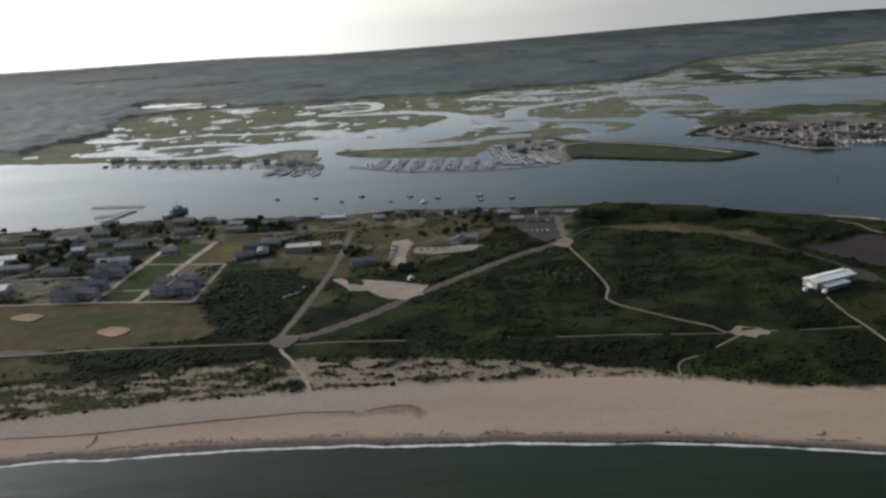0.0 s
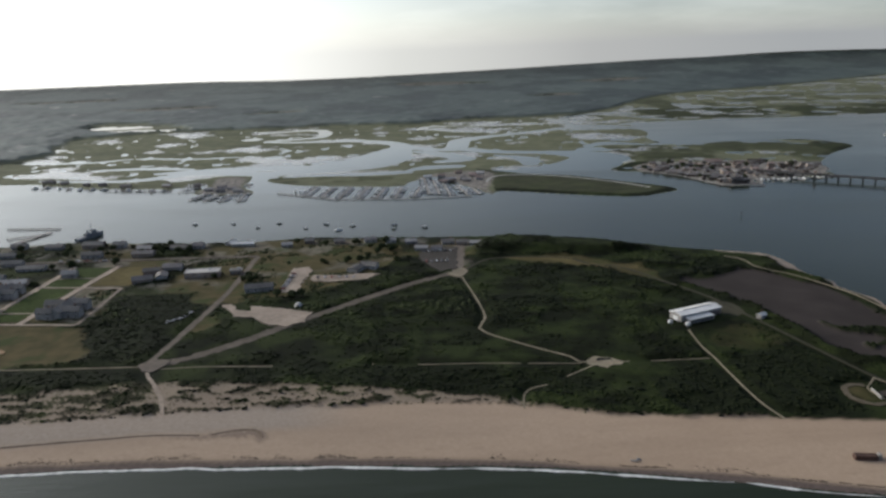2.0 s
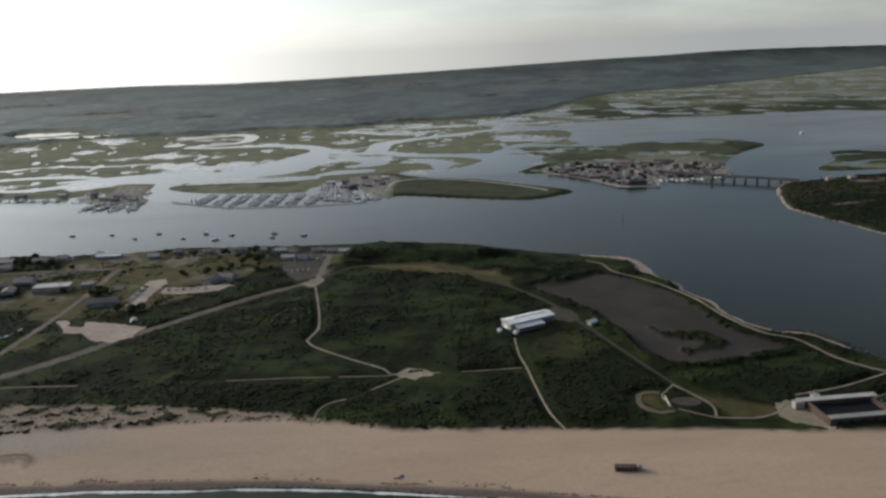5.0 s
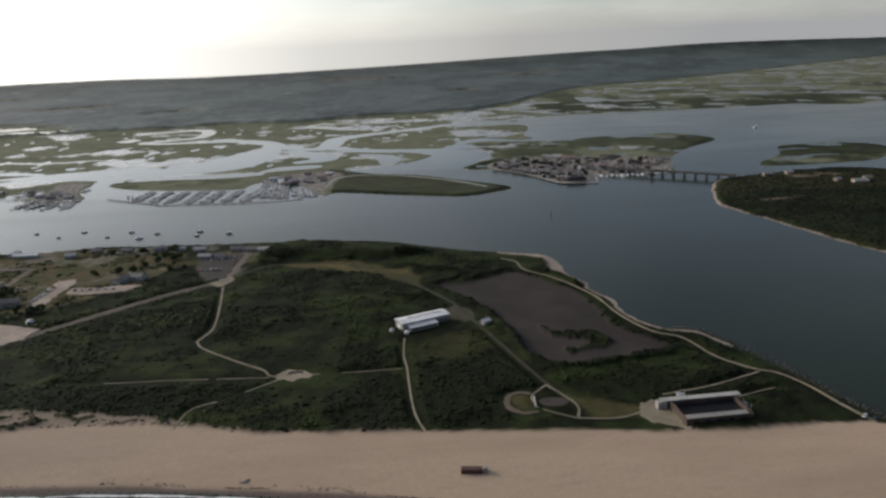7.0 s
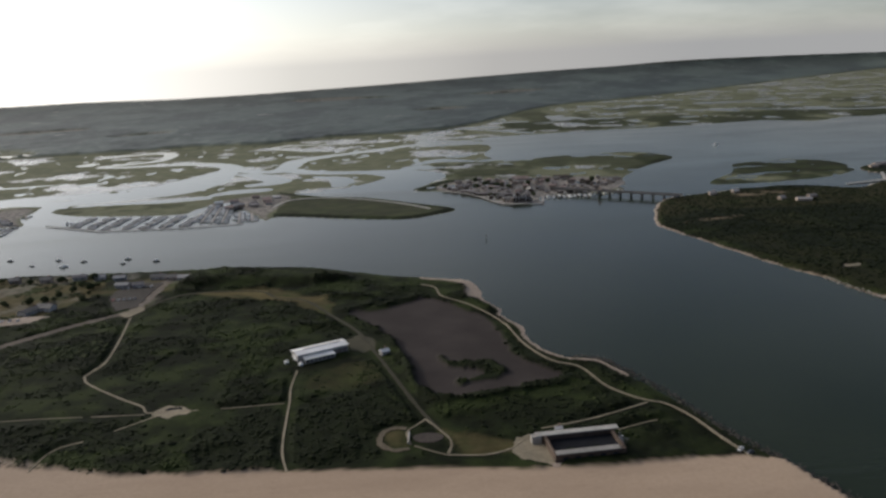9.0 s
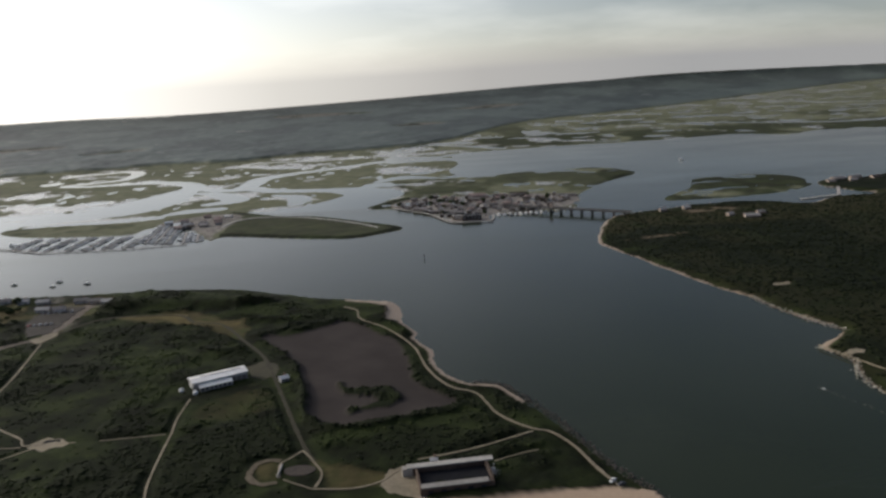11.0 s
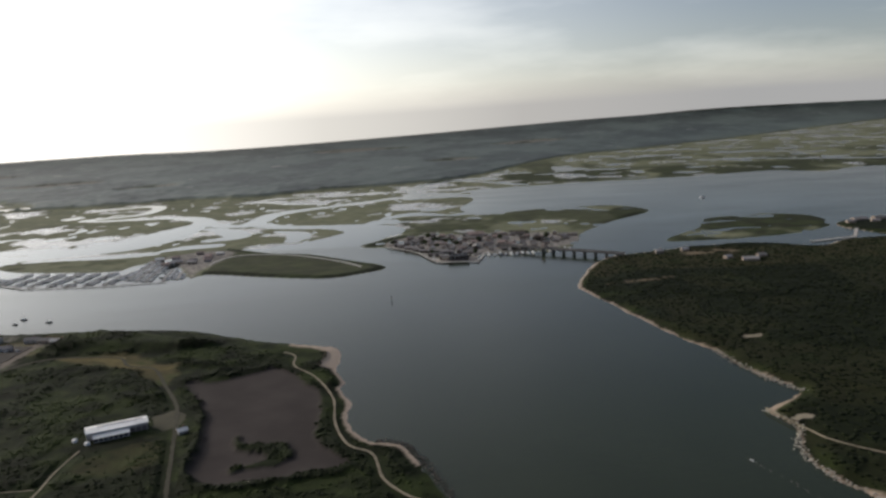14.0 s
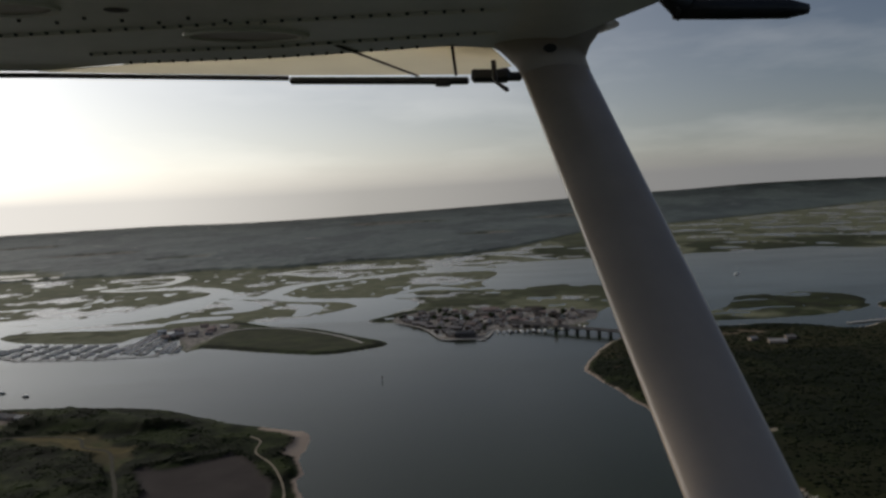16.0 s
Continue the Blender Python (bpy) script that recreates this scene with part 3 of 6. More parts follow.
LOTS = [
    ("lot", [(-82, 556), (-75, 557), (-67, 541), (-57, 539), (-59, 551), (-45, 548), (-29, 542), (-13, 534), (-15, 513), (-26, 505), (-39, 508), (-49, 518), (-55, 527), (-67, 529)], M_LOT),
    ("lot", [(-43, 655), (-28, 657), (-25, 644), (-29, 612), (-29, 582), (-43, 584), (-42, 622)], M_LOT),
    ("lot", [(-24, 632), (0, 628), (14, 633), (33, 630), (23, 615), (-10, 611), (-23, 616)], M_LOT),
    ("parking_ground", [(68, 720), (104, 714), (101, 676), (100, 640), (84, 632), (67, 678)], M_TARMAC),
    ("meadow", [(142, 671), (163, 674), (201, 668), (206, 652), (226, 641), (252, 636), (251, 624), (227, 629), (203, 641), (185, 657), (160, 663)], M_DRY),
    ("yard", [(272, 522), (284, 534), (295, 524), (296, 505), (287, 497), (278, 506)], M_TRACK),
    ("road", [(-400, 447), (-270, 446), (-247, 446), (-240, 441), (-266, 437), (-400, 436)], M_ROAD),
    ("junction", [(91, 622), (97, 632), (103, 640), (108, 634), (106, 622), (100, 613)], M_PATH),
    ("junction", [(-107, 442), (-98, 450), (-89, 447), (-90, 440), (-94, 431), (-99, 431)], M_ROAD),
]
LOTS += [
    ("clearing", [(166, 422), (168, 430), (176, 432), (186, 424), (183, 420), (174, 416)], M_PATH),
    ("clearing", [(361, 350), (366, 358), (377, 359), (381, 345), (379, 328), (367, 334), (359, 344)], M_PATH),
    # black slab put in for the dark pit inside the first clearing
    ("clearing", [(172, 428), (175, 430), (179, 429), (180, 426)], M_DARKROOF),
    ("clearing", [(716, 627), (722, 633), (729, 632), (734, 634), (728, 626), (719, 624)], M_PATH),
    ("clearing", [(674, 459), (685, 466), (692, 462), (683, 458)], M_PATH),
    ("pond", [(882, 696), (900, 735), (926, 741), (966, 730), (950, 692), (892, 686)], M_WATER),
    ("infield", [(-294, 503), (-286, 511), (-272, 505), (-277, 495)], M_DIRT),
    ("infield", [(-222, 470), (-215, 478), (-201, 472), (-208, 461)], M_DIRT),
    ("lawn", [(-245, 533), (-240, 676), (-206, 676), (-222, 532)], M_LAWN),
    ("lawn", [(-205, 618), (-200, 676), (-160, 676), (-172, 616)], M_DRY),
]

# ---- ground: one sheet to the horizon ----
def thicket(x, y):
    """Where the scrub closes to a dense thicket: 0 to 1."""
    return step01(0.47, 0.57, fbm(x + 77, y * 1.25, 42, 5))


def land_fields(x, y):
    """Height and cover of the land at places of the plan."""
    wob = (fbm(x, y, 24, 3) - 0.5) * 10 + (fbm(x + 300, y, 6, 2) - 0.5) * 3
    pen = signed(x, y, PENINSULA, 8, 80)
    pen_w = pen + np.where(y > 420, wob * 0.6, wob * 0.25)
    main = signed(x, y, MAINLAND, 25, 80) + wob
    for pts in (MARINA_ISLE, DOCK_ISLE, TOWN_ISLE, FAR_ISLE):
        main = np.maximum(main, signed(x, y, pts, 8, 80) + wob * 0.5)
    east = signed(x, y, EAST_LAND, 10, 80) + wob * 0.35
    wood = signed(x, y, WOODS, 30, 160) + wob * 1.5 + (fbm(x + 70, y, 150, 4) - 0.5) * 150 * step01(-400, -700, x + 0.25 * (y - 1500))
    tight = np.maximum(signed(x, y, MARINA_ISLE, 8, 80), signed(x, y, DOCK_ISLE, 8, 80))
    # creeks and pools cut the marsh
    cut = np.full(x.shape, 80.0)
    ponds = signed(x, y, CLEARINGS[2], 20, 60)
    pond_cut = np.where(ponds > 0, (0.52 - fbm(x * 0.4, y, 60, 3)) * 120, 80.0)
    for pts, widths in CREEKS:
        line = curve(pts, False, 10)
        w = np.interp(np.linspace(0, len(pts) - 1, len(line)), range(len(pts)), widths)
        lo, hi = line.min(0) - 90, line.max(0) + 90
        k = (x > lo[0]) & (x < hi[0]) & (y > lo[1]) & (y < hi[1])
        px, py, best = x[k], y[k], np.full(k.sum(), 80.0)
        for i in range(len(line) - 1):
            (ax, ay), (bx, by) = line[i], line[i + 1]
            dx, dy = bx - ax, by - ay
            t = np.clip(((px - ax) * dx + (py - ay) * dy) / (dx * dx + dy * dy + 1e-9), 0, 1)
            np.minimum(best, np.hypot(px - ax - t * dx, py - ay - t * dy) - w[i] / 2, out=best)
        cut[k] = np.minimum(cut[k], best)
    pools = (0.765 - fbm(x * 0.62, y * 0.75, 56, 5)) * 90
    nearness = step01(260, 0, np.abs(y - 1420 - 0.15 * (x - 100))) * 0.008
    town_pools = step01(1100, 1300, y) * step01(330, 420, x) * 0.13 + step01(790, 830, x) * step01(1400, 1350, y) * 0.025
    pools = pools - (nearness + town_pools) * 90
    pools = np.minimum(pools, (0.75 - fbm(x + 400, y * 0.7, 20, 3)) * 40 - nearness * 60)
    strip = (signed(x, y, MAINLAND, 25, 80) < 55) & (x < -215) & (y < 1260)
    pools = np.where((tight > -12) | strip, 40.0, pools)
    pools = np.where((wood > -25) & (y > 1900), 40.0, pools)
    marsh_sd = np.minimum(np.minimum(main, cut + wob * 0.35), pools)
    marsh_sd = np.where(wood > 30, np.maximum(marsh_sd, np.minimum(wood, main)), marsh_sd)
    marsh_sd = np.minimum(marsh_sd, pond_cut)
    land = np.maximum(np.maximum(pen_w, marsh_sd), east)
    f = {}
    on_pen = pen_w >= np.maximum(marsh_sd, east)
    on_east = (east > marsh_sd) & ~on_pen
    # beach along the ocean, dunes behind it
    shore = np.interp(x, (-1500, -400, -202, -100, 0, 100, 180, 300, 400, 506), (290, 312, 316, 321, 318, 310, 295, 264, 246, 242))
    veg = np.interp(x, (-1500, -400, -245, -155, -95, -3, 63, 110, 160, 195, 233, 290, 368, 405, 430, 470, 506), (372, 380, 394, 404, 416, 404, 391, 377, 355, 349, 346, 338, 326, 321, 323, 320, 312))
    dune = np.interp(x, (-1500, -400, -226, -145, -43, 49, 104, 140, 160, 506), (344, 348, 353, 365, 374, 375, 371, 362, 352, 310))
    up = y - veg + (fbm(x, y, 14, 3) - 0.5) * 5
    sand = on_pen * (1 - step01(-1.0, 1.0, up))
    spots = step01(0.52, 0.57, fbm(x * 0.4, y * 1.1, 4.5, 4) + 0.1 * (fbm(x, y, 30, 2) - 0.5) + 0.12 * step01(10, 2, y - dune) * step01(70, -40, x)) * step01(0, 2, y - dune) * (x < 150)
    spots = np.maximum(spots, step01(0, 5, y - dune) * step01(-70, -130, x) * step01(0.44, 0.5, fbm(x * 0.4, y * 1.1, 6, 4) + 0.16 * (fbm(x + 9, y * 2, 34, 2) - 0.5)))
    dunes = step01(0, 6, y - dune) * step01(170, 130, x)
    f["sand"] = sand * (1 - 0.95 * spots) * (1 - 0.55 * dunes)
    wide = 4.5 + 5 * fbm(x, y, 25, 3)
    f["wet"] = on_pen * (y < veg - 8) * (1 - step01(wide - 3, wide + 1.5, y - shore))
    # brown smear below the hook of the scarp, drawn in the wet-sand colour
    smear = signed(x, y, [(-64, 348.5), (-42, 349), (-25, 352), (-17, 351.5), (-12, 345), (-15, 340.5), (-18, 344), (-22, 346.5), (-42, 345.5)], 3, 20) + (fbm(x, y, 5, 3) - 0.5) * 2
    f["wet"] = np.maximum(f["wet"], 0.55 * on_pen * step01(-0.8, 0.8, smear))
    brow = np.interp(x, SCARP_X, SCARP_Y) + (fbm(x, x * 0 + 9, 14, 3) - 0.5) * 4
    ledge = step01(-5, 5, y - brow)
    f["dry"] = f["sand"] * (y < veg + 30) * (0.2 + 0.7 * ledge * step01(40, -10, x)) * step01(-40, 20, y - brow + 20) * step01(250, 60, x)
    rim = (1 - step01(1.2, 3.0, pen_w)) * on_pen * (y > 430) * step01(330, 370, x)
    rim = np.maximum(rim, (1 - step01(9, 14, pen_w)) * on_pen * (y > 612) * (x > 340) * step01(300, 370, x))
    f["dry"] = np.maximum(f["dry"], 0.75 * f["sand"] * dunes)
    f["sand"] = np.maximum(f["sand"], rim)
    e_rim = (1 - step01(0.4, 0.9 + 1.1 * step01(0.42, 0.58, fbm(x + 20, y, 45, 2)) + 2.6 * (y < 620) * step01(0.4, 0.55, fbm(x, y + 70, 35, 2)), east + (fbm(x, y, 30, 2) - 0.5) * 8)) * on_east * (x < 1250)
    f["sand"] = np.maximum(f["sand"], e_rim)
    f["dry"] = np.maximum(f["dry"], np.maximum(0.75 * rim, e_rim * np.where(y < 620, 0.3, 0.95)))
    g = np.zeros(x.shape)
    for pts in FIELDS:
        g = np.maximum(g, (1.0 if pts[0][0] < 0 else 0.8 if pts[0][1] > 600 or pts[0][1] < 375 else 0.25) * step01(-2, 2, signed(x, y, pts, 8, 20) + (fbm(x, y, 12, 2) - 0.5) * 8))
    f["grass"] = np.maximum(g * on_pen, 0.15 * sand * dunes)
    tl = step01(-5, 5, signed(x, y, TOWNLAND, 20, 30)) * on_pen
    f["grass"] = np.maximum(f["grass"], tl * step01(0.44, 0.58, fbm(x, y, 40, 3)))
    mud = signed(x, y, MUD, 6, 40) + (fbm(x, y, 14, 3) - 0.5) * 5
    islet = signed(x, y, MUD_ISLET, 4, 30) + (fbm(x, y, 8, 2) - 0.5) * 6
    f["mud"] = step01(-1, 1, mud) * (1 - step01(-1, 1, islet)) * on_pen
    f["town"] = tl * step01(0.5, 0.62, fbm(x + 900, y, 30, 4)) * 0.4
    isle = signed(x, y, MARINA_ISLE, 8, 30)
    pads = np.maximum(signed(x, y, [(70, 1130), (98, 1178), (150, 1198), (184, 1168), (174, 1086), (164, 1036), (166, 1004), (130, 1080)], 8, 30), signed(x, y, DOCK_ISLE, 8, 30) - 6)
    town = signed(x, y, [(405, 1160), (450, 1105), (478, 1024), (527, 1016), (545, 1066), (600, 1072), (670, 1105), (690, 1190), (600, 1230), (480, 1240), (420, 1215)], 8, 40) + wob * 0.5
    f["town"] = np.maximum(f["town"], step01(-3, 3, np.maximum(pads, town)))
    f["marsh"] = ((~on_pen) & (~on_east)) * 1.0
    # wet flats left by the tide along the wide creeks
    edge = np.minimum(cut, pools + 6)
    shoal = fbm(x * 0.7, y * 0.9, 60, 5) + 0.1 * step01(200, 60, np.abs(y - 1280 - 0.2 * x)) * step01(330, 200, x) - 0.1 * step01(500, 700, x)
    f["flat"] = f["marsh"] * step01(0.0, 0.03, shoal - 0.56 - 0.004 * edge) * (tight < -10) * (wood < -20) * (edge < 45) * ~strip
    f["wood"] = step01(-6, 6, wood) * (~on_pen)
    for pts in CLEARINGS:
        clear = step01(-15, 15, signed(x, y, pts, 30, 60) + wob * 4)
        f["town"] = np.maximum(f["town"], 0.6 * clear * (fbm(x, y, 60, 3) > 0.36) * (pts is not CLEARINGS[2]))
        f["wood"] = f["wood"] * (1 - 0.9 * clear)
        f["marsh"] = f["marsh"] * (1 - 0.8 * clear * (pts is not CLEARINGS[2]))
    # bushes on the isles and along the far channel
    bush = step01(0.34, 0.42, fbm(x, y * 0.6, 120, 3)) * step01(1950, 2000, y) * (1 - step01(2250, 2400, y)) * (x > 700) * 0.8
    bush = np.maximum(bush, 0.55 * step01(0.46, 0.54, fbm(x + 800, y * 0.5, 110, 4)) * step01(1950, 2000, y) * (1 - step01(2600, 3000, y)) * (x > 560))
    copse = signed(x, y, [(366, 1174), (400, 1160), (440, 1185), (450, 1240), (420, 1250)], 8, 30)
    bush = np.maximum(bush, step01(-3, 3, copse + wob * 0.4))
    islet_e = (isle > 0) * (x > 176 + wob - 0.06 * (y - 1000))
    bush = np.maximum(bush, islet_e * np.maximum(0.72, 1.0 * (1 - step01(14, 26, isle + wob * 0.6))))
    bush = np.maximum(bush, (0.66 + 0.2 * (x > 790)) * step01(0.34, 0.5, fbm(x + 40, y, 60, 3)) * ((y > 1080) & (y < 1520) & (x > 420) & (x < 1100)) * (f["town"] < 0.1))
    bush = np.maximum(bush, 0.5 * step01(0.5, 0.6, fbm(x + 40, y, 50, 3)) * (isle > 3) * (x < 60))
    bush = bush * (1 - f["wood"]) * (~on_pen) * (~on_east)
    f["marsh"] = f["marsh"] * (1 - bush)
    eg = on_east * step01(0.5, 0.62, fbm(x + 50, y, 90, 3))
    f["grass"] = np.maximum(f["grass"], eg * 0.12)
    north = signed(x, y, [(640, 905), (680, 985), (780, 1020), (960, 1010), (1300, 1100), (1300, 930), (960, 900), (840, 885), (700, 900), (660, 870)], 10, 40) + wob
    f["grass"] = np.maximum(f["grass"], on_east * 0.28 * step01(-10, 10, north))
    spit = np.maximum(signed(x, y, [(655, 838), (690, 850), (728, 856), (726, 846), (690, 838)], 6, 30), signed(x, y, [(770, 985), (830, 1000), (860, 985), (800, 975)], 6, 30)) + wob * 0.4
    f["sand"] = np.maximum(f["sand"], on_east * 0.36 * step01(-2, 2, spit) * step01(0.42, 0.5, fbm(x, y, 14, 3)))
    dark_cover = np.where(on_east, step01(0.12, 0.34, fbm(x, y, 80, 3)) * step01(4, 14, east), 0.0)
    for pts in DARK_STANDS:
        dark_cover = np.maximum(dark_cover, on_pen * 0.8 * step01(-4, 4, signed(x, y, pts, 8, 20) + (fbm(x, y, 16, 3) - 0.5) * 16))
    dark_cover = np.maximum(dark_cover, on_pen * (y < 650) * 0.6 * step01(0.56, 0.68, fbm(x + 500, y, 55, 3)))
    f["cedar"] = dark_cover * (1 - np.clip(f["grass"] + f["sand"], 0, 1))
    # heights
    h = np.where(land < 0, np.maximum(land * 0.2, -4.0), np.minimum(land * np.where(on_pen | on_east, 0.16, 0.05), np.where(on_pen | on_east, 2.0, 0.7)))
    beach = on_pen * (y < veg)
    h = np.where(beach & (land > 0), np.minimum((y - shore) * 0.05, 2.0).clip(-0.3) + 0.25 * (fbm(x, y, 10, 3) - 0.5) * step01(12, 30, y - shore), h)
    trk = np.full(x.shape, 40.0)
    for _, pts, w, _m in TRACKS:
        trk = np.minimum(trk, near(x, y, pts, 40) - w / 2)
    for _, pts, _m in LOTS:
        trk = np.minimum(trk, -signed(x, y, pts, 6, 40))
    trk = np.minimum(trk, 8 * (np.hypot((x - 319.5) / 9.5, (y - 366) / 6.5) - 1))
    bare = np.clip(f["sand"] + f["mud"] + f["grass"] + f["town"], 0, 1)
    scrub = np.where(on_pen | on_east, 1 - bare, 0.0) * step01(1.0, 4.0, trk) * step01(3, 10, land)
    rough = fbm(x, y, 9, 3)
    h = h + scrub * (0.2 + 0.5 * rough + thicket(x, y) * (0.3 + 1.3 * fbm(x, y, 5, 2)))
    hedge = np.full(x.shape, 20.0)
    for pts in HEDGES:
        hedge = np.minimum(hedge, near(x, y, pts, 20))
    hedge_cover = on_pen * (1 - step01(2.0, 5.0, hedge + (fbm(x, y, 7, 2) - 0.5) * 5)) * (1 - f["mud"]) * step01(1.0, 3.0, trk)
    f["cedar"] = np.maximum(f["cedar"], 0.9 * hedge_cover * (f["sand"] < 0.3))
    h = h + 1.6 * hedge_cover - 0.5 * f["mud"]
    mound = signed(x, y, [(118, 690), (130, 742), (170, 750), (236, 718), (285, 690), (250, 668), (200, 674)], 8, 30)
    h = h + 6 * step01(0, 18, mound) * step01(1.0, 6.0, trk)
    canopy = np.maximum(f["wood"], 0.28 * bush) * np.where(main > 8, 1, 0) * (4.0 + 9.0 * np.clip(fbm(x, y, 30, 3) - 0.25, 0, 1) * np.where(f["wood"] < 0.95, 0.6, 1))
    h = h + canopy * step01(0.5, 5.0, trk) * np.where(y < 1300, 0.45, 1.0) * (1 - 0.35 * step01(2000, 2800, y))
    return h, f, trk


dense = np.radians(np.linspace(-62, 54, 860))
sparse = np.radians(np.linspace(54, 298, 62)[1:-1])
angles = np.concatenate([dense, sparse])
dists = np.concatenate([[0.5, 60, 120, 180, 230], np.geomspace(262, 13500, 640), np.geomspace(13800, 53000, 14)])
gx, gy, gr, ga = rings(angles, dists)
gh, gf, _ = land_fields(gx.ravel(), gy.ravel())
gd, gz = sheet(gr.ravel())
co = np.stack([EYE_C[0] + gd * np.sin(ga.ravel()), EYE_C[1] + gd * np.cos(ga.ravel()), gz + gh * (gd / np.maximum(gr.ravel(), 1)) ** 0.6], -1)
ground_mesh = grid_mesh("ground", co, ring_faces(len(dists), len(angles)), M_GROUND)
for key in ("grass", "sand", "dry", "marsh", "wood", "mud", "town", "wet", "cedar", "flat"):
    a = ground_mesh.attributes.new(key, "FLOAT", "POINT")
    a.data.foreach_set("value", gf[key].astype(np.float32))
tagged(new("ground", ground_mesh), "sandy coast with dark scrub, tidal marsh and distant woods", "ground", kind="structure")
del gx, gy, gh, gf, co

wa = np.radians(np.linspace(0, 360, 181)[:-1])
wd = np.concatenate([[0.5, 100, 200], np.geomspace(300, 53000, 90)])
sx, sy, sr, sa = rings(wa, wd)
d_, z_ = sheet(sr.ravel())
water_co = np.stack([EYE_C[0] + d_ * np.sin(sa.ravel()), EYE_C[1] + d_ * np.cos(sa.ravel()), z_], -1)
water = new("water", grid_mesh("water", water_co, ring_faces(len(wd), len(wa)), M_WATER))
tagged(water, "grey-green sea, inlet and harbour water with small waves", "water", kind="structure")


# ---- roads, paths and open lots ----
def ribbon(pts, width, z, seed=0, ragged=0.28, step=1.6, gaps=0.0):
    rnd = np.random.RandomState(seed)
    line = curve(pts, False, step)
    tan = np.gradient(line, axis=0)
    nrm = np.stack([-tan[:, 1], tan[:, 0]], -1) / np.linalg.norm(tan, axis=1, keepdims=True)
    n = len(line)
    wander = 0.65 + 0.7 * fbm(line[:, 0] + 31 * seed, line[:, 1], 8, 3) if ragged > 0.2 else 1.0
    left = width / 2 * wander * (1 + ragged * rnd.uniform(-1, 1, n))
    right = width / 2 * wander * (1 + ragged * rnd.uniform(-1, 1, n))
    a, b = line + nrm * left[:, None], line - nrm * right[:, None]
    top = np.concatenate([np.c_[a, np.full(n, z)], np.c_[b, np.full(n, z)], np.c_[a, np.full(n, z - 0.5)], np.c_[b, np.full(n, z - 0.5)]])
    i = np.arange(n - 1)
    faces = np.concatenate([np.stack([i, i + n, i + n + 1, i + 1], -1), np.stack([i + 2 * n, i, i + 1, i + 2 * n + 1], -1), np.stack([i + n, i + 3 * n, i + 3 * n + 1, i + n + 1], -1)])
    if gaps:
        open_ = fbm(line[:-1, 0], line[:-1, 1] + 40, 14, 3) > gaps
        faces = faces[np.tile(open_, 3)]
    return top, faces


LABELS = {"road": "worn pale asphalt road through dark scrub", "path": "pale sandy gravel path through the scrub", "pavement": "pale concrete walk between mown lawns",
          "lot": "bleached concrete lot with ragged edges", "parking_ground": "grey asphalt parking ground by the harbour", "junction": "open sandy road junction", "clearing": "round sandy clearing in the scrub",
          "infield": "orange clay infield of a ball field", "meadow": "strip of dry straw-coloured meadow", "yard": "grey gravel yard beside the warehouse", "pond": "small grey pond in the far scrub", "lawn": "mown green lawn between concrete walks"}
for k, (name, pts, width, mat) in enumerate(TRACKS):
    v, fc = ribbon(pts, width * (0.47 if name == "path" and pts[0][1] < 900 else 1.0), (0.85 if pts[0][1] > 900 else 2.10) + 0.012 * k, k, gaps=0.42 if name == "path" and width < 2.0 else 0.0)
    tagged(new(name, mesh_of(name, v, fc, mat)), LABELS[name], name, kind="structure")


def slab(pts, z, seed=0, ragged=0.8, step=3.0, straight=False):
    rnd = np.random.RandomState(seed)
    if straight:
        p = np.array(pts, float)
        line = np.concatenate([a + (b - a) * np.linspace(0, 1, max(2, int(np.linalg.norm(b - a) / step)), endpoint=False)[:, None] for a, b in zip(p, np.roll(p, -1, 0))])
    else:
        line = curve(pts, True, step)
    line = line + rnd.uniform(-ragged, ragged, line.shape)
    bm = bmesh.new()
    f = bm.faces.new([bm.verts.new((x, y, z)) for x, y in line])
    f.normal_update()
    if f.normal.z < 0:
        f.normal_flip()
    r = bmesh.ops.extrude_face_region(bm, geom=[f])
    for e in r["geom"]:
        if isinstance(e, bmesh.types.BMVert):
            e.co.z -= 0.6
    bmesh.ops.recalc_face_normals(bm, faces=bm.faces)
    bmesh.ops.triangulate(bm, faces=bm.faces)
    return bm


for k, (name, pts, mat) in enumerate(LOTS):
    bm = slab(pts, 2.04 + 0.006 * k if name in ("lawn", "clearing", "pond", "meadow", "yard", "road") else 2.50 + 0.006 * k, k, 0.25 if name in ("lawn", "infield") else 1.6 if name in ("lot", "clearing", "parking_ground") else 0.9, 2.5, name in ("lawn", "lot", "parking_ground", "yard"))
    tagged(new(name, from_bm(name, bm, mat)), LABELS[name], name.replace("_", " "), kind="structure")

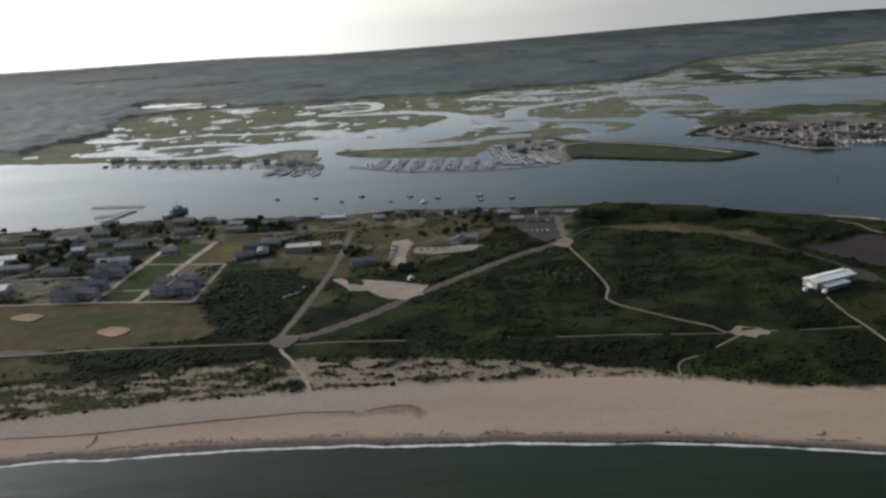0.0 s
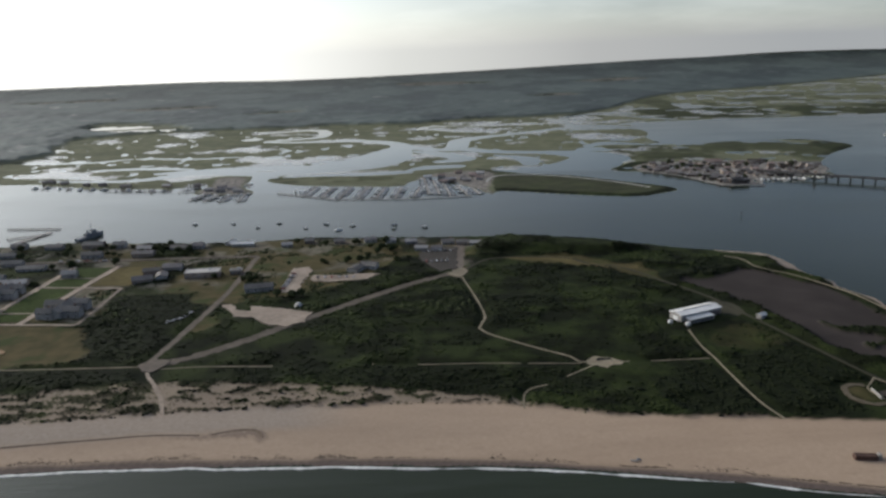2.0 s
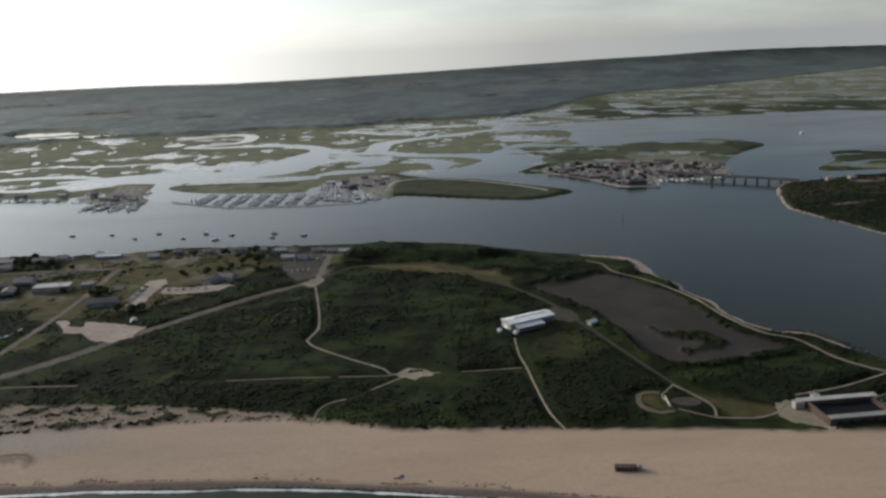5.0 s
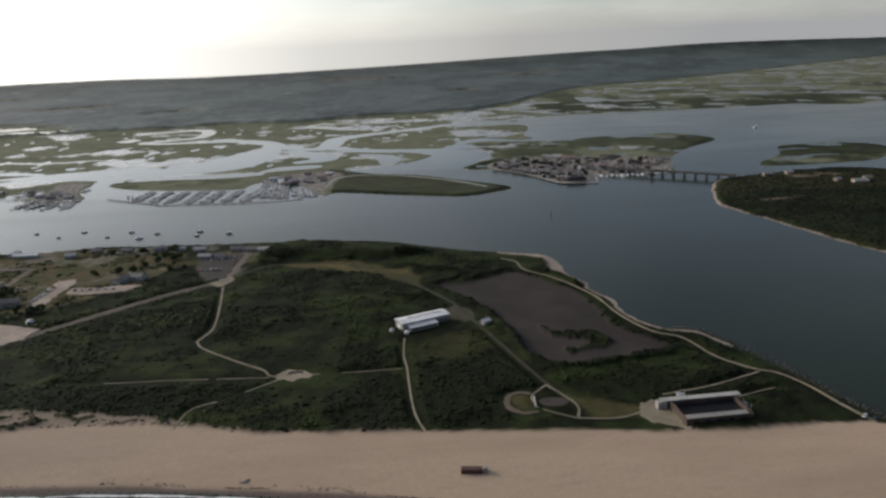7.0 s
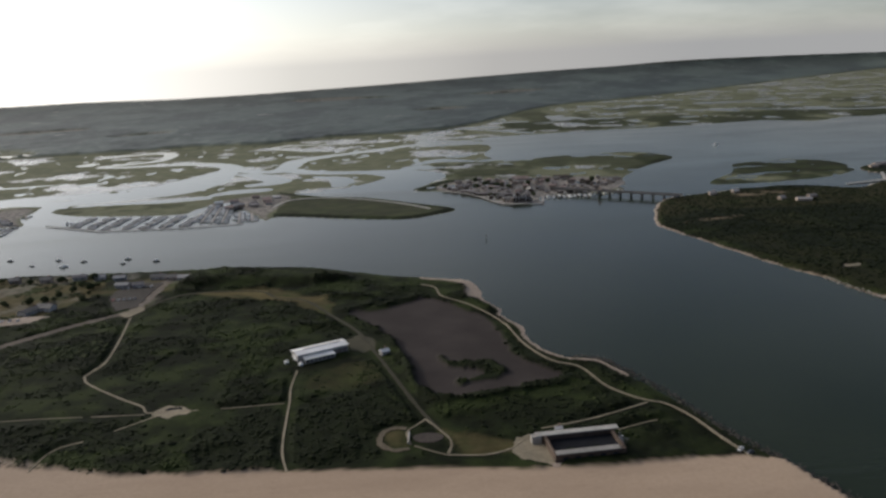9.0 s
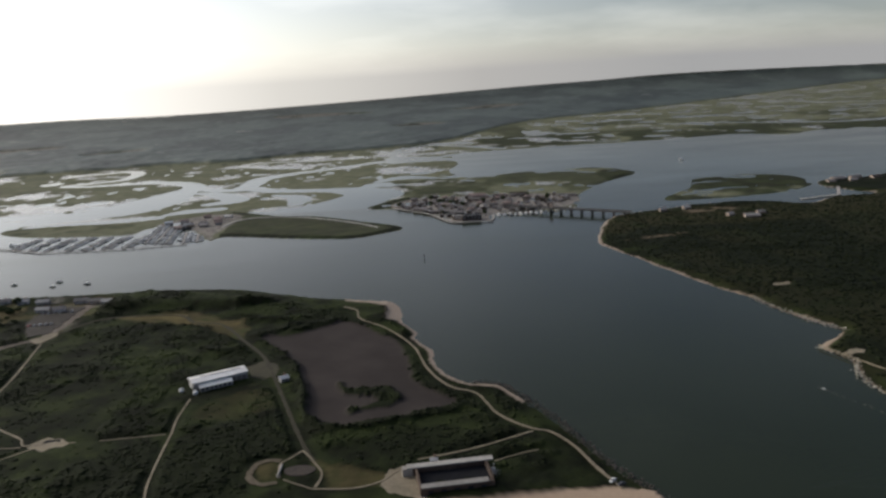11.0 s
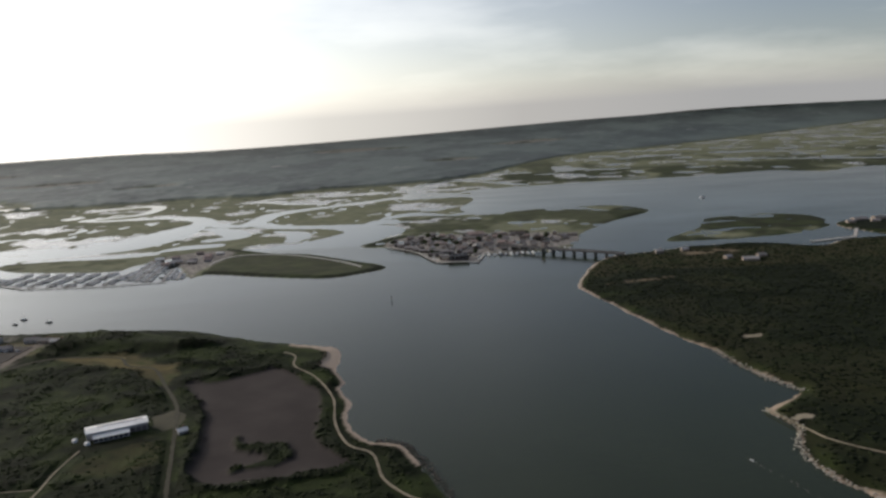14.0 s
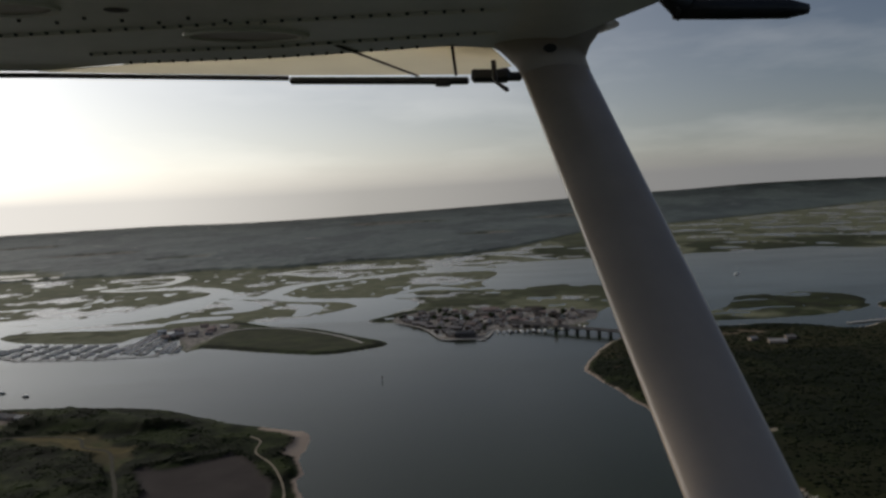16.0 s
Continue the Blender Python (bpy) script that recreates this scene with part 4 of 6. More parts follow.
# low scarps cut by the waves; the shade of their faces is in the colour
M_SCARP = worn("scarp_shade", (0.215, 0.16, 0.12), 0.9, size=1.5, spread=0.25, spec=0.15)
for pts, wide in (([(-214, 338), (-173, 339), (-143, 343), (-107, 347), (-71, 350), (-46, 348.5)], 0.6), ([(-40, 349), (-32, 351.5), (-24, 352.5), (-17, 350), (-14.5, 344)], 0.9), ([(-169, 327), (-167, 332), (-168, 338)], 0.8)):
    line = curve(pts, False, 1.5)
    n = len(line)
    half = wide * np.sin(np.linspace(0.05, 3.09, n)) ** 0.5 * (0.6 + 0.8 * fbm(line[:, 0], line[:, 1], 5, 2))
    tan = np.gradient(line, axis=0)
    nrm = np.stack([-tan[:, 1], tan[:, 0]], -1) / np.linalg.norm(tan, axis=1, keepdims=True)
    rows3 = [line + nrm * (half * k)[:, None] for k in (1, 0, -1)]
    zz = [land_fields(r[:, 0], r[:, 1])[0] for r in rows3]
    v3 = np.concatenate([np.c_[r, z + dz] for r, z, dz in zip(rows3, zz, (0.32, 0.16, 0.06))])
    k = np.arange(n - 1)
    f3 = np.concatenate([np.stack([k + n, k + n + 1, k + 1, k], -1), np.stack([k + 2 * n, k + 2 * n + 1, k + n + 1, k + n], -1)])
    tagged(new("sand_scarp", mesh_of("sand_scarp", v3, f3, M_SCARP)), "low wave-cut sand scarp on the beach, its shade painted dark", "sand scarp", kind="structure")

# ---- glowing sheet for the pale sea haze at the horizon, far behind the last woods ----
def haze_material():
    m = Mat("sea_haze_glow", 1.0)
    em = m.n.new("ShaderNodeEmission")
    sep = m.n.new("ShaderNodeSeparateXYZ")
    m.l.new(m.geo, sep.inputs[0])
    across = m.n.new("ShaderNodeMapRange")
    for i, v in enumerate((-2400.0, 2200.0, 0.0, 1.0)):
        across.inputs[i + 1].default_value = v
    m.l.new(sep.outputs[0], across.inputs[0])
    # painted glow, strongest on the sunward side
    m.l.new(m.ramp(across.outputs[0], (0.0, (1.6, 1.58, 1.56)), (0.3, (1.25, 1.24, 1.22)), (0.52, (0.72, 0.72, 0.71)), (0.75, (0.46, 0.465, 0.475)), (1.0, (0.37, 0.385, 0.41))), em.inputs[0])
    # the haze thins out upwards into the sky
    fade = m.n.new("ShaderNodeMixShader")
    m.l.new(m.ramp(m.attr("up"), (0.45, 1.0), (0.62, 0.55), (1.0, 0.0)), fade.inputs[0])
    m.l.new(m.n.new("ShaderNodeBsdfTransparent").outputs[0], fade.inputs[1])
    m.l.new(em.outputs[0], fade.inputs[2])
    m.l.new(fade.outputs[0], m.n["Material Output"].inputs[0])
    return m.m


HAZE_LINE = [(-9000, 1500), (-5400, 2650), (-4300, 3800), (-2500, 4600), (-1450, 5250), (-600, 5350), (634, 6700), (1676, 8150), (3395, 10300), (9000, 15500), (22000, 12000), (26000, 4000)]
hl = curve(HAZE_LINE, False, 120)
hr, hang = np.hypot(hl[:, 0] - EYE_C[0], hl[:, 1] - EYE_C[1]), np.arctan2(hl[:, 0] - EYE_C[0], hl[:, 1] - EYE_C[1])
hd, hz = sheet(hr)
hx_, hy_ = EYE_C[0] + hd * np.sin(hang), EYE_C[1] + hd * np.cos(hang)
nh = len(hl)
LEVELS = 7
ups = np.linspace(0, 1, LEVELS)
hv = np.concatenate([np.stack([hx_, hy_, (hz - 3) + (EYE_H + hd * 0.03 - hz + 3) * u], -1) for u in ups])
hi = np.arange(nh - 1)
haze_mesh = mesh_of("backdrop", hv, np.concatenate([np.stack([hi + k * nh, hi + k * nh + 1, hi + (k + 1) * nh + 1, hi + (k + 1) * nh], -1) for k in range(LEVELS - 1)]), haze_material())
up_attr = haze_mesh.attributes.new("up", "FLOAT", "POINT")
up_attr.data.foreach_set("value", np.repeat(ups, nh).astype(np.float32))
tagged(new("backdrop", haze_mesh), "glowing backdrop of pale hazy sea at the horizon", "backdrop", kind="structure")

# ---- buildings ----
def prism(w, d, h, over=0.5, thick=0.3):
    """A gable roof with its ridge along x, of some thickness."""
    bm = bmesh.new()
    x, y = w / 2 + over, d / 2 + over
    prof = [(-y, 0), (0, h), (y, 0), (y, -thick), (0, h - thick), (-y, -thick)]
    ends = [[bm.verts.new((sx * x, py, pz)) for py, pz in prof] for sx in (-1, 1)]
    n = len(prof)
    for i in range(n):
        bm.faces.new((ends[0][i], ends[0][(i + 1) % n], ends[1][(i + 1) % n], ends[1][i]))
    for e in ends:
        bm.faces.new((e[0], e[1], e[4], e[5]))
        bm.faces.new((e[1], e[2], e[3], e[4]))
    bmesh.ops.recalc_face_normals(bm, faces=bm.faces)
    return bm


def gable_wall(w, d, h, rise):
    bm = bmesh.new()
    v = [bm.verts.new(p) for p in ((-w / 2, -d / 2, -0.6), (w / 2, -d / 2, -0.6), (w / 2, d / 2, -0.6), (-w / 2, d / 2, -0.6), (-w / 2, -d / 2, h), (w / 2, -d / 2, h), (w / 2, d / 2, h), (-w / 2, d / 2, h),
                                   (-w / 2, 0, h + rise), (w / 2, 0, h + rise))]
    for f in ((0, 1, 5, 4), (2, 3, 7, 6), (1, 2, 6, 9, 5), (3, 0, 4, 8, 7), (4, 5, 9, 8), (6, 7, 8, 9), (3, 2, 1, 0)):
        bm.faces.new([v[i] for i in f])
    return bm


WINDOW = {}


def window_mesh(w, h):
    if (w, h) not in WINDOW:
        WINDOW[w, h] = (from_bm("window", box(w, 0.12, h), M_GLASS), from_bm("window_frame", join(box(w + 0.25, 0.1, 0.14, at=(0, 0, -0.14)), box(w + 0.25, 0.1, 0.14, at=(0, 0, h)), box(0.12, 0.1, h, at=(w / 2 + 0.06, 0, 0)), box(0.12, 0.1, h, at=(-w / 2 - 0.06, 0, 0))), M_HULL))
    return WINDOW[w, h]


def house(name, label, cat, x, y, turn, w, d, h, rise, wall, roof, z=2.0, storeys=1, flat=False, group=""):
    """A house with walls, a roof, a door and rows of windows."""
    top = tagged(new(name), label, cat, group)
    top.matrix_world = pose(x, y, z, 0, 0, turn)
    if flat:
        part("wall", from_bm("wall", box(w, d, h + 0.6, at=(0, 0, -0.6)), wall), top)
        part("roof", from_bm("roof", box(w - 0.5, d - 0.5, 0.22, bevel=0.05, at=(0, 0, h + 0.01)), roof), top)
        rim = join(box(w + 0.3, 0.35, 0.7, at=(0, d / 2, h - 0.2)), box(w + 0.3, 0.35, 0.7, at=(0, -d / 2, h - 0.2)), box(0.35, d - 0.4, 0.7, at=(w / 2, 0, h - 0.2)), box(0.35, d - 0.4, 0.7, at=(-w / 2, 0, h - 0.2)))
        part("parapet", from_bm("parapet", rim, M_ROOF2), top)
        part("roof_unit", from_bm("roof_unit", box(2.4, 1.8, 1.3, bevel=0.1, at=(w * 0.2, d * 0.1, h + 0.23)), M_MAST), top)
    else:
        part("wall", from_bm("wall", gable_wall(w, d, h, rise), wall), top)
        part("roof", from_bm("roof", prism(w, d, rise + 0.35), roof), top, m=pose(0, 0, h + 0.02))
        part("chimney", from_bm("chimney", join(box(0.9, 0.7, 1.6), box(1.1, 0.9, 0.2, at=(0, 0, 1.6))), M_ROOF3), top, m=pose(w * 0.22, 0.6, h + rise - 0.2))
    wm, fm = window_mesh(1.3, 1.3)
    n = max(2, int(w / 4.5))
    for s in range(storeys):
        for side in (-1, 1):
            for i in range(n):
                wx = (i + 0.5) / n * w - w / 2
                if side < 0 and s == 0 and i == n // 2:
                    part("door", from_bm("door", box(1.1, 0.14, 2.1, bevel=0.02), M_DOOR), top, m=pose(wx, side * (d / 2 + 0.05), 0))
                    continue
                wo = part("window", wm, top, m=pose(wx, side * (d / 2 + 0.03), 0.9 + 2.9 * s))
                part("window_frame", fm, wo)
    return top


rnd = random.Random(11)
ROOFS, WALLS = (M_ROOF, M_ROOF, M_ROOF2, M_ROOF5), (M_WALL, M_WALL2, M_WALL)
# long barrack blocks beside the lawns: cross-gabled wings
for cx, cy, s in ((-196, 550, 1.0), (-266, 549, 1.05), (-262, 596, 0.8)):
    for dx, dy, w, d, turn in ((0, 0, 30, 9, 90), (-9, 8, 14, 8, 0), (8, -8, 16, 8, 0), (-8, -12, 12, 7, 0), (9, 10, 12, 7, 0)):
        house("barrack", "grey-roofed two-storey barrack wing beside a lawn", "barrack", cx + dx * s, cy + dy * s, turn - 4, w * s, d * s, 5.2, 2.6, M_WALL, M_ROOF, storeys=2, group="barracks by the lawns")
for x, y, w, d, turn in ((-392, 640, 74, 13, 8), (-398, 622, 74, 12, 8), (-352, 556, 56, 15, 10), (-315, 661, 10, 8, 8)):
    house("storehouse", "long storehouse with a bright white metal roof", "storehouse", x, y, turn, w, d, 4.5, 1.6, M_WALL, M_WHITE)
house("office_block", "low office block with a pale flat roof", "building", -117, 640, 6, 29, 13, 4.5, 0, M_WALL2, M_ROOF2, flat=True)
house("office_block", "low office annex with a grey flat roof", "building", -90, 645, 6, 10, 8, 3.4, 0, M_WALL2, M_ROOF, flat=True)
HOMES = [(-163, 624, 16, 9, 20), (-150, 634, 14, 9, 100), (-163, 650, 14, 8, 10), (-148, 660, 16, 9, 5), (-61, 592, 22, 9, 6), (14, 645, 20, 10, 60), (24, 650, 14, 9, -20), (-270, 624, 26, 10, 5), (-232, 648, 12, 8, 5), (-275, 672, 24, 9, 6), (-238, 713, 18, 9, 3), (-190, 712, 20, 9, 2), (-343, 703, 18, 10, 6), (-387, 729, 16, 9, 0), (-347, 616, 22, 9, 8)]
HOMES += [(-324, 755, 14, 9, 4), (-288, 750, 16, 9, 0), (-251, 752, 20, 10, 0), (-226, 752, 12, 9, 5), (-196, 736, 14, 9, 0), (-163, 735, 16, 9, -4), (-146, 740, 10, 8, 0), (-320, 720, 16, 9, 8), (-300, 690, 18, 8, 4), (-420, 700, 20, 9, 4), (-430, 600, 24, 9, 8), (-360, 680, 16, 9, 6), (-305, 600, 18, 8, 8), (-455, 655, 22, 9, 6), (-290, 640, 14, 8, 4)]
for x, y, w, d, turn in HOMES:
    house("house", "low pitched-roof house among trees by the harbour", "house", x, y, turn + rnd.uniform(-4, 4), w, d, rnd.uniform(2.9, 4.2), rnd.uniform(1.6, 2.6), rnd.choice(WALLS), rnd.choice(ROOFS))
house("boathouse", "white-roofed boathouse wing on the harbour shore", "boathouse", -104, 743, 2, 22, 6, 3, 1.2, M_WALL, M_WHITE)
house("boathouse", "short white-roofed boathouse wing on the harbour shore", "boathouse", -117, 750, 70, 12, 6, 3, 1.2, M_WALL, M_WHITE)
for x, y, w in ((110, 726, 12), (124, 722, 14), (134, 717, 10), (70, 708, 12), (84, 706, 10), (96, 730, 12), (60, 735, 11), (40, 741, 10), (20, 746, 12), (-10, 744, 10), (-40, 748, 9), (-60, 735, 10)):
    house("shore_house", "small weathered house on the harbour shore", "house", x, y, rnd.uniform(-8, 8), w, 7, 3, 1.6, rnd.choice(WALLS), rnd.choice((M_ROOF, M_ROOF2, M_ROOF5)))

# white-roofed warehouse in the scrub
wh = tagged(new("warehouse"), "white-roofed warehouse with a lower annex in dark scrub", "warehouse")
wh.matrix_world = pose(257.6, 499.6, 2, 0, 0, 24.5)
part("wall", from_bm("wall", gable_wall(36, 11, 5.4, 0.9), M_WALL), wh)
part("roof", from_bm("roof", prism(36, 11, 1.2, 0.7, 0.35), M_WHITE), wh, m=pose(0, 0, 5.45))
part("ridge_vent", from_bm("ridge_vent", box(27, 0.9, 0.5, bevel=0.08), M_ROOF2), wh, m=pose(2, 0, 6.4))
part("annex", from_bm("annex", box(21, 5.5, 3.9, at=(0, 0, -0.6)), M_WALL), wh, m=pose(-4, -8.3, 0))
part("annex_roof", from_bm("annex_roof", box(21.8, 5.9, 0.3, bevel=0.05), M_WHITE), wh, m=pose(-4, -8.4, 3.32, 6, 0, 0))
for i in range(7):
    part("window", window_mesh(2.0, 1.6)[0], wh, m=pose(-13.2 + i * 2.9, -11.12, 1.0))
for i in range(3):
    part("door", from_bm("door", box(3.2, 0.15, 3.4, bevel=0.04), M_DOOR), wh, m=pose(8.6 + i * 3.6, -5.58, 0))
part("wall_gate", from_bm("wall_gate", box(0.15, 4.2, 3.6, bevel=0.04), M_HULL), wh, m=pose(-18.08, 0, 0))
for dx, dy in ((236, 487), (246, 481)):
    t = tagged(new("storage_tank"), "small white storage tank beside the warehouse", "tank")
    t.matrix_world = pose(dx, dy, 2)
    part("body", from_bm("body", tube(1.6, 1.6, 2.2, 14), M_WHITE, True), t)
    part("cap", from_bm("cap", tube(1.65, 0.5, 0.6, 14, (0, 0, 2.2)), M_WHITE), t)
house("shed", "small cream shed beside the dirt track", "shed", 301, 492, 30, 5.5, 4.2, 2.6, 1.1, M_WALL, M_WHITE)
house("cabin", "tiny white cabin behind the concrete battery", "cabin", 388, 361, 4, 3.2, 2.6, 2.2, 0.6, M_WALL, M_WHITE)

# battery behind the beach: a black sunken court between two pale slabs on brown walls
M_BROWN = worn("stained_brown_masonry", (0.08, 0.056, 0.042), 0.9, size=1.5, spread=0.35)
bt = tagged(new("battery"), "low masonry battery with a black sunken court between pale slabs", "building")
bt.matrix_world = pose(396, 341, 1.6, 0, 0, 2.5)
for x, y, w, d in ((0, 11.0, 38, 3.6), (0, -9.6, 36, 3.6), (-17.4, 0.7, 1.2, 17.0), (18.0, 0.7, 1.2, 17.0)):
    part("wall", from_bm("wall", box(w, d, 5.0, bevel=0.06, at=(x, y, -0.6)), M_BROWN), bt)
# plain black floor of the court
part("court_floor", from_bm("court_floor", box(34.1, 16.9, 2.6, at=(0.3, 0.7, -0.6)), M_DARKROOF), bt, "black court floor")
for x, y, w, d in ((-0.2, 11.4, 44, 4.2), (-1.0, -9.5, 32.5, 4.2)):
    part("edge_slab", from_bm("edge_slab", box(w, d, 0.5, bevel=0.08, at=(x, y, 4.42)), M_CONC), bt, "pale concrete roof slab")
part("end_pier", from_bm("end_pier", box(5.0, 4.0, 4.9, bevel=0.1, at=(-21.8, 11.2, -0.6)), M_CONC), bt, "pale concrete end pier")
part("stair", from_bm("stair", join(*[box(2.2, 0.6, 0.25, at=(0, -0.6 * i, 3.8 - 0.45 * i)) for i in range(8)]), M_MAST), bt, "metal stair down the end wall", pose(19.9, 2, 0))
part("stair_rail", from_bm("stair_rail", box(0.08, 4.8, 0.08, at=(21.1, 0, 4.0)), M_MAST), bt)
for x, y, h in ((20.5, -3.5, 5.6), (22.4, -1.0, 4.4), (20.8, 5.0, 5.0)):
    part("post", from_bm("post", join(tube(0.14, 0.1, h, 6, (x, y, -0.2)), box(1.6, 0.12, 0.12, at=(x, y, h - 0.6))), M_MAST), bt, "pale steel post with a cross arm")
for i in range(5):
    part("embrasure", from_bm("embrasure", box(2.6, 0.2, 1.5, at=(-13 + 6.4 * i, -11.45, 1.5)), M_GLASS), bt)
part("apron", from_bm("apron", box(42, 4.0, 1.5, bevel=0.1, at=(1.0, -13.5, -0.75)), M_WALL2), bt, "low concrete apron before the front wall")

# gun emplacement: a dark sunken pit with a low pale wall along one side
ring = tagged(new("emplacement"), "dark earth gun pit with a low concrete wall", "emplacement")
ring.matrix_world = pose(319.5, 366, 2.02, 0, 0, -6)
pit = bmesh.new()
f = pit.faces.new([pit.verts.new((8.2 * math.cos(a) * (1 + 0.06 * math.sin(3 * a)), 5.4 * math.sin(a), 0.25)) for a in [i * math.tau / 22 for i in range(22)]])
for e in bmesh.ops.extrude_face_region(pit, geom=[f])["geom"]:
    if isinstance(e, bmesh.types.BMVert):
        e.co.z -= 0.8
bmesh.ops.recalc_face_normals(pit, faces=pit.faces)
part("pit_floor", from_bm("pit_floor", pit, M_TARRED), ring, "dark bare earth floor")
part("low_wall", from_bm("low_wall", box(0.9, 12, 1.6, bevel=0.1, at=(-10.2, 0, -0.5)), M_CONC), ring, "pale concrete wall")
dome = tagged(new("dome_shelter"), "white arched dome shelter at the edge of a concrete lot", "shelter")
dome.matrix_world = pose(-24, 548, 2.4)
bm = bmesh.new()
bmesh.ops.create_uvsphere(bm, u_segments=16, v_segments=10, radius=3.0)
bmesh.ops.bisect_plane(bm, geom=bm.verts[:] + bm.edges[:] + bm.faces[:], plane_co=(0, 0, 0), plane_no=(0, 0, -1), clear_outer=True)
part("cover", from_bm("cover", bm, M_WHITE, True), dome)
# black block painted for the shade in the opening
part("mouth", from_bm("mouth", box(2.2, 0.3, 1.7, bevel=0.1, at=(0, -2.85, 0)), M_DARKROOF), dome)

# steel wreck on the sand
wk = tagged(new("beached_barge"), "rusted steel box barge stranded on the sand", "barge")
wk.matrix_world = pose(266.5, 302.5, 1.3, 0, 0, -8)
part("hull", from_bm("hull", box(10, 3.6, 2.6, bevel=0.18, at=(0, 0, -0.5)), M_RUST), wk)
part("deck_plate", from_bm("deck_plate", box(9.6, 3.2, 0.12, at=(0, 0, 2.12)), M_RUST), wk)
for i in range(6):
    part("rib", from_bm("rib", box(0.18, 0.16, 2.2, at=(-4 + 1.6 * i, -1.86, -0.2)), M_RUST), wk)
part("end_block", from_bm("end_block", box(1.6, 3.0, 3.4, bevel=0.3, at=(6.2, 0.3, -0.5)), M_CONC), wk, "pale concrete end block")

# ---- cars ----
def car(paint):
    c = tagged(new("car"), "parked car beside the road", "car", "parked cars")
    body = join(box(4.3, 1.75, 0.65, bevel=0.14, at=(0, 0, 0.32)))
    part("body", from_bm("body", body, paint), c)
    part("cabin", from_bm("cabin", box(2.3, 1.5, 0.55, bevel=0.16, at=(-0.2, 0, 0.95)), M_GLASS), c)
    part("car_roof", from_bm("car_roof", box(1.5, 1.3, 0.08, bevel=0.02, at=(-0.2, 0, 1.47)), paint), c)
    tyre = bmesh.new()
    bmesh.ops.create_cone(tyre, cap_ends=True, segments=12, radius1=0.33, radius2=0.33, depth=0.22, matrix=pose(0, 0, 0, 90))
    tm = from_bm("wheel", tyre, M_DARKROOF)
    for sx in (-1.35, 1.35):
        for sy in (-0.8, 0.8):
            part("wheel", tm, c, m=pose(sx, sy, 0.33))
    return c


PAINTS = [worn("car_white", (0.7, 0.7, 0.7), 0.3), worn("car_silver", (0.4, 0.41, 0.43), 0.3, 0.4), worn("car_dark", (0.05, 0.055, 0.07), 0.3), worn("car_red", (0.3, 0.05, 0.04), 0.3)]
spots = [(-111, 519, 60), (-108, 522, 60), (-104.5, 525, 60), (-102, 529, 62), (-100.5, 538, 70)]
spots += [(-42 + 0.4 * i, 592 + 6 * i, 0) for i in range(8)] + [(72 + 5 * i, 700, 90) for i in range(6)] + [(74 + 4.5 * i, 664, 90) for i in range(5)] + [(-18 + 6 * i, 622, 88) for i in range(6)]
spots += [(-262 + 8 * i, 700, 0) for i in range(7)] + [(471, 326, 40), (474, 322, 20)]
firsts = {}
for i, (x, y, turn) in enumerate(spots):
    k = (0, 1, 0, 2, 0, 3, 1)[i % 7]
    m = pose(x, y, 2.65 if y < 690 and x < 10 else 2.2 if x < 80 or x > 400 else 2.62, 0, 0, turn + rnd.uniform(-4, 4))
    if k not in firsts:
        firsts[k] = car(PAINTS[k])
        firsts[k].matrix_world = m
    else:
        copy_thing(firsts[k], m)


# ---- boats, docks, pier, bridge ----
def hull_mesh(length, beam, depth, mat):
    bm = bmesh.new()
    rows = []
    for i in range(9):
        s = i / 8
        half = beam / 2 * (1 - max(0, (s - 0.55) / 0.45) ** 2.2) * (0.85 + 0.15 * min(1, s * 4))
        zt = depth * (0.62 + 0.28 * s * s)
        rows.append([bm.verts.new((length * (s - 0.5), y, z)) for y, z in ((-half, zt), (-half * 0.82, 0.0), (0, -depth * 0.35), (half * 0.82, 0.0), (half, zt))])
    for a, b in zip(rows, rows[1:]):
        for j in range(4):
            bm.faces.new((a[j], a[j + 1], b[j + 1], b[j]))
        bm.faces.new((a[4], a[0], b[0], b[4]))
    bm.faces.new(rows[0])
    bmesh.ops.remove_doubles(bm, verts=bm.verts, dist=0.01)
    bmesh.ops.recalc_face_normals(bm, faces=bm.faces)
    return from_bm("hull", bm, mat)


def motor_boat(length, mat, label, group, mast=0.0, canvas=False):
    b = tagged(new("sailing_boat" if mast else "motor_boat"), label, "boat", group)
    part("hull", hull_mesh(length, length * 0.32, length * 0.16, mat), b)
    h = length * 0.11
    part("cabin", from_bm("cabin", box(length * 0.36, length * 0.22, length * 0.11, bevel=0.12, at=(0, 0, h)), M_HULL), b)
    part("windscreen", from_bm("windscreen", box(0.15, length * 0.2, length * 0.06, at=(length * 0.19, 0, h + 0.2)), M_GLASS), b)
    if mast:
        part("mast", from_bm("mast", tube(0.12, 0.07, mast, 6, (length * 0.05, 0, h)), M_MAST), b)
        part("boom", from_bm("boom", box(length * 0.4, 0.25, 0.25, at=(-length * 0.17, 0, h + 1.6)), M_CANVAS), b)
    else:
        part("top", from_bm("top", box(length * 0.26, length * 0.24, 0.12, bevel=0.03, at=(-length * 0.02, 0, h + length * 0.16)), M_CANVAS if canvas else M_HULL), b)
        part("rail", from_bm("rail", join(box(0.08, 0.08, length * 0.06, at=(-length * 0.1, length * 0.1, h + length * 0.105)), box(0.08, 0.08, length * 0.06, at=(-length * 0.1, -length * 0.1, h + length * 0.105))), M_MAST), b)
    return b


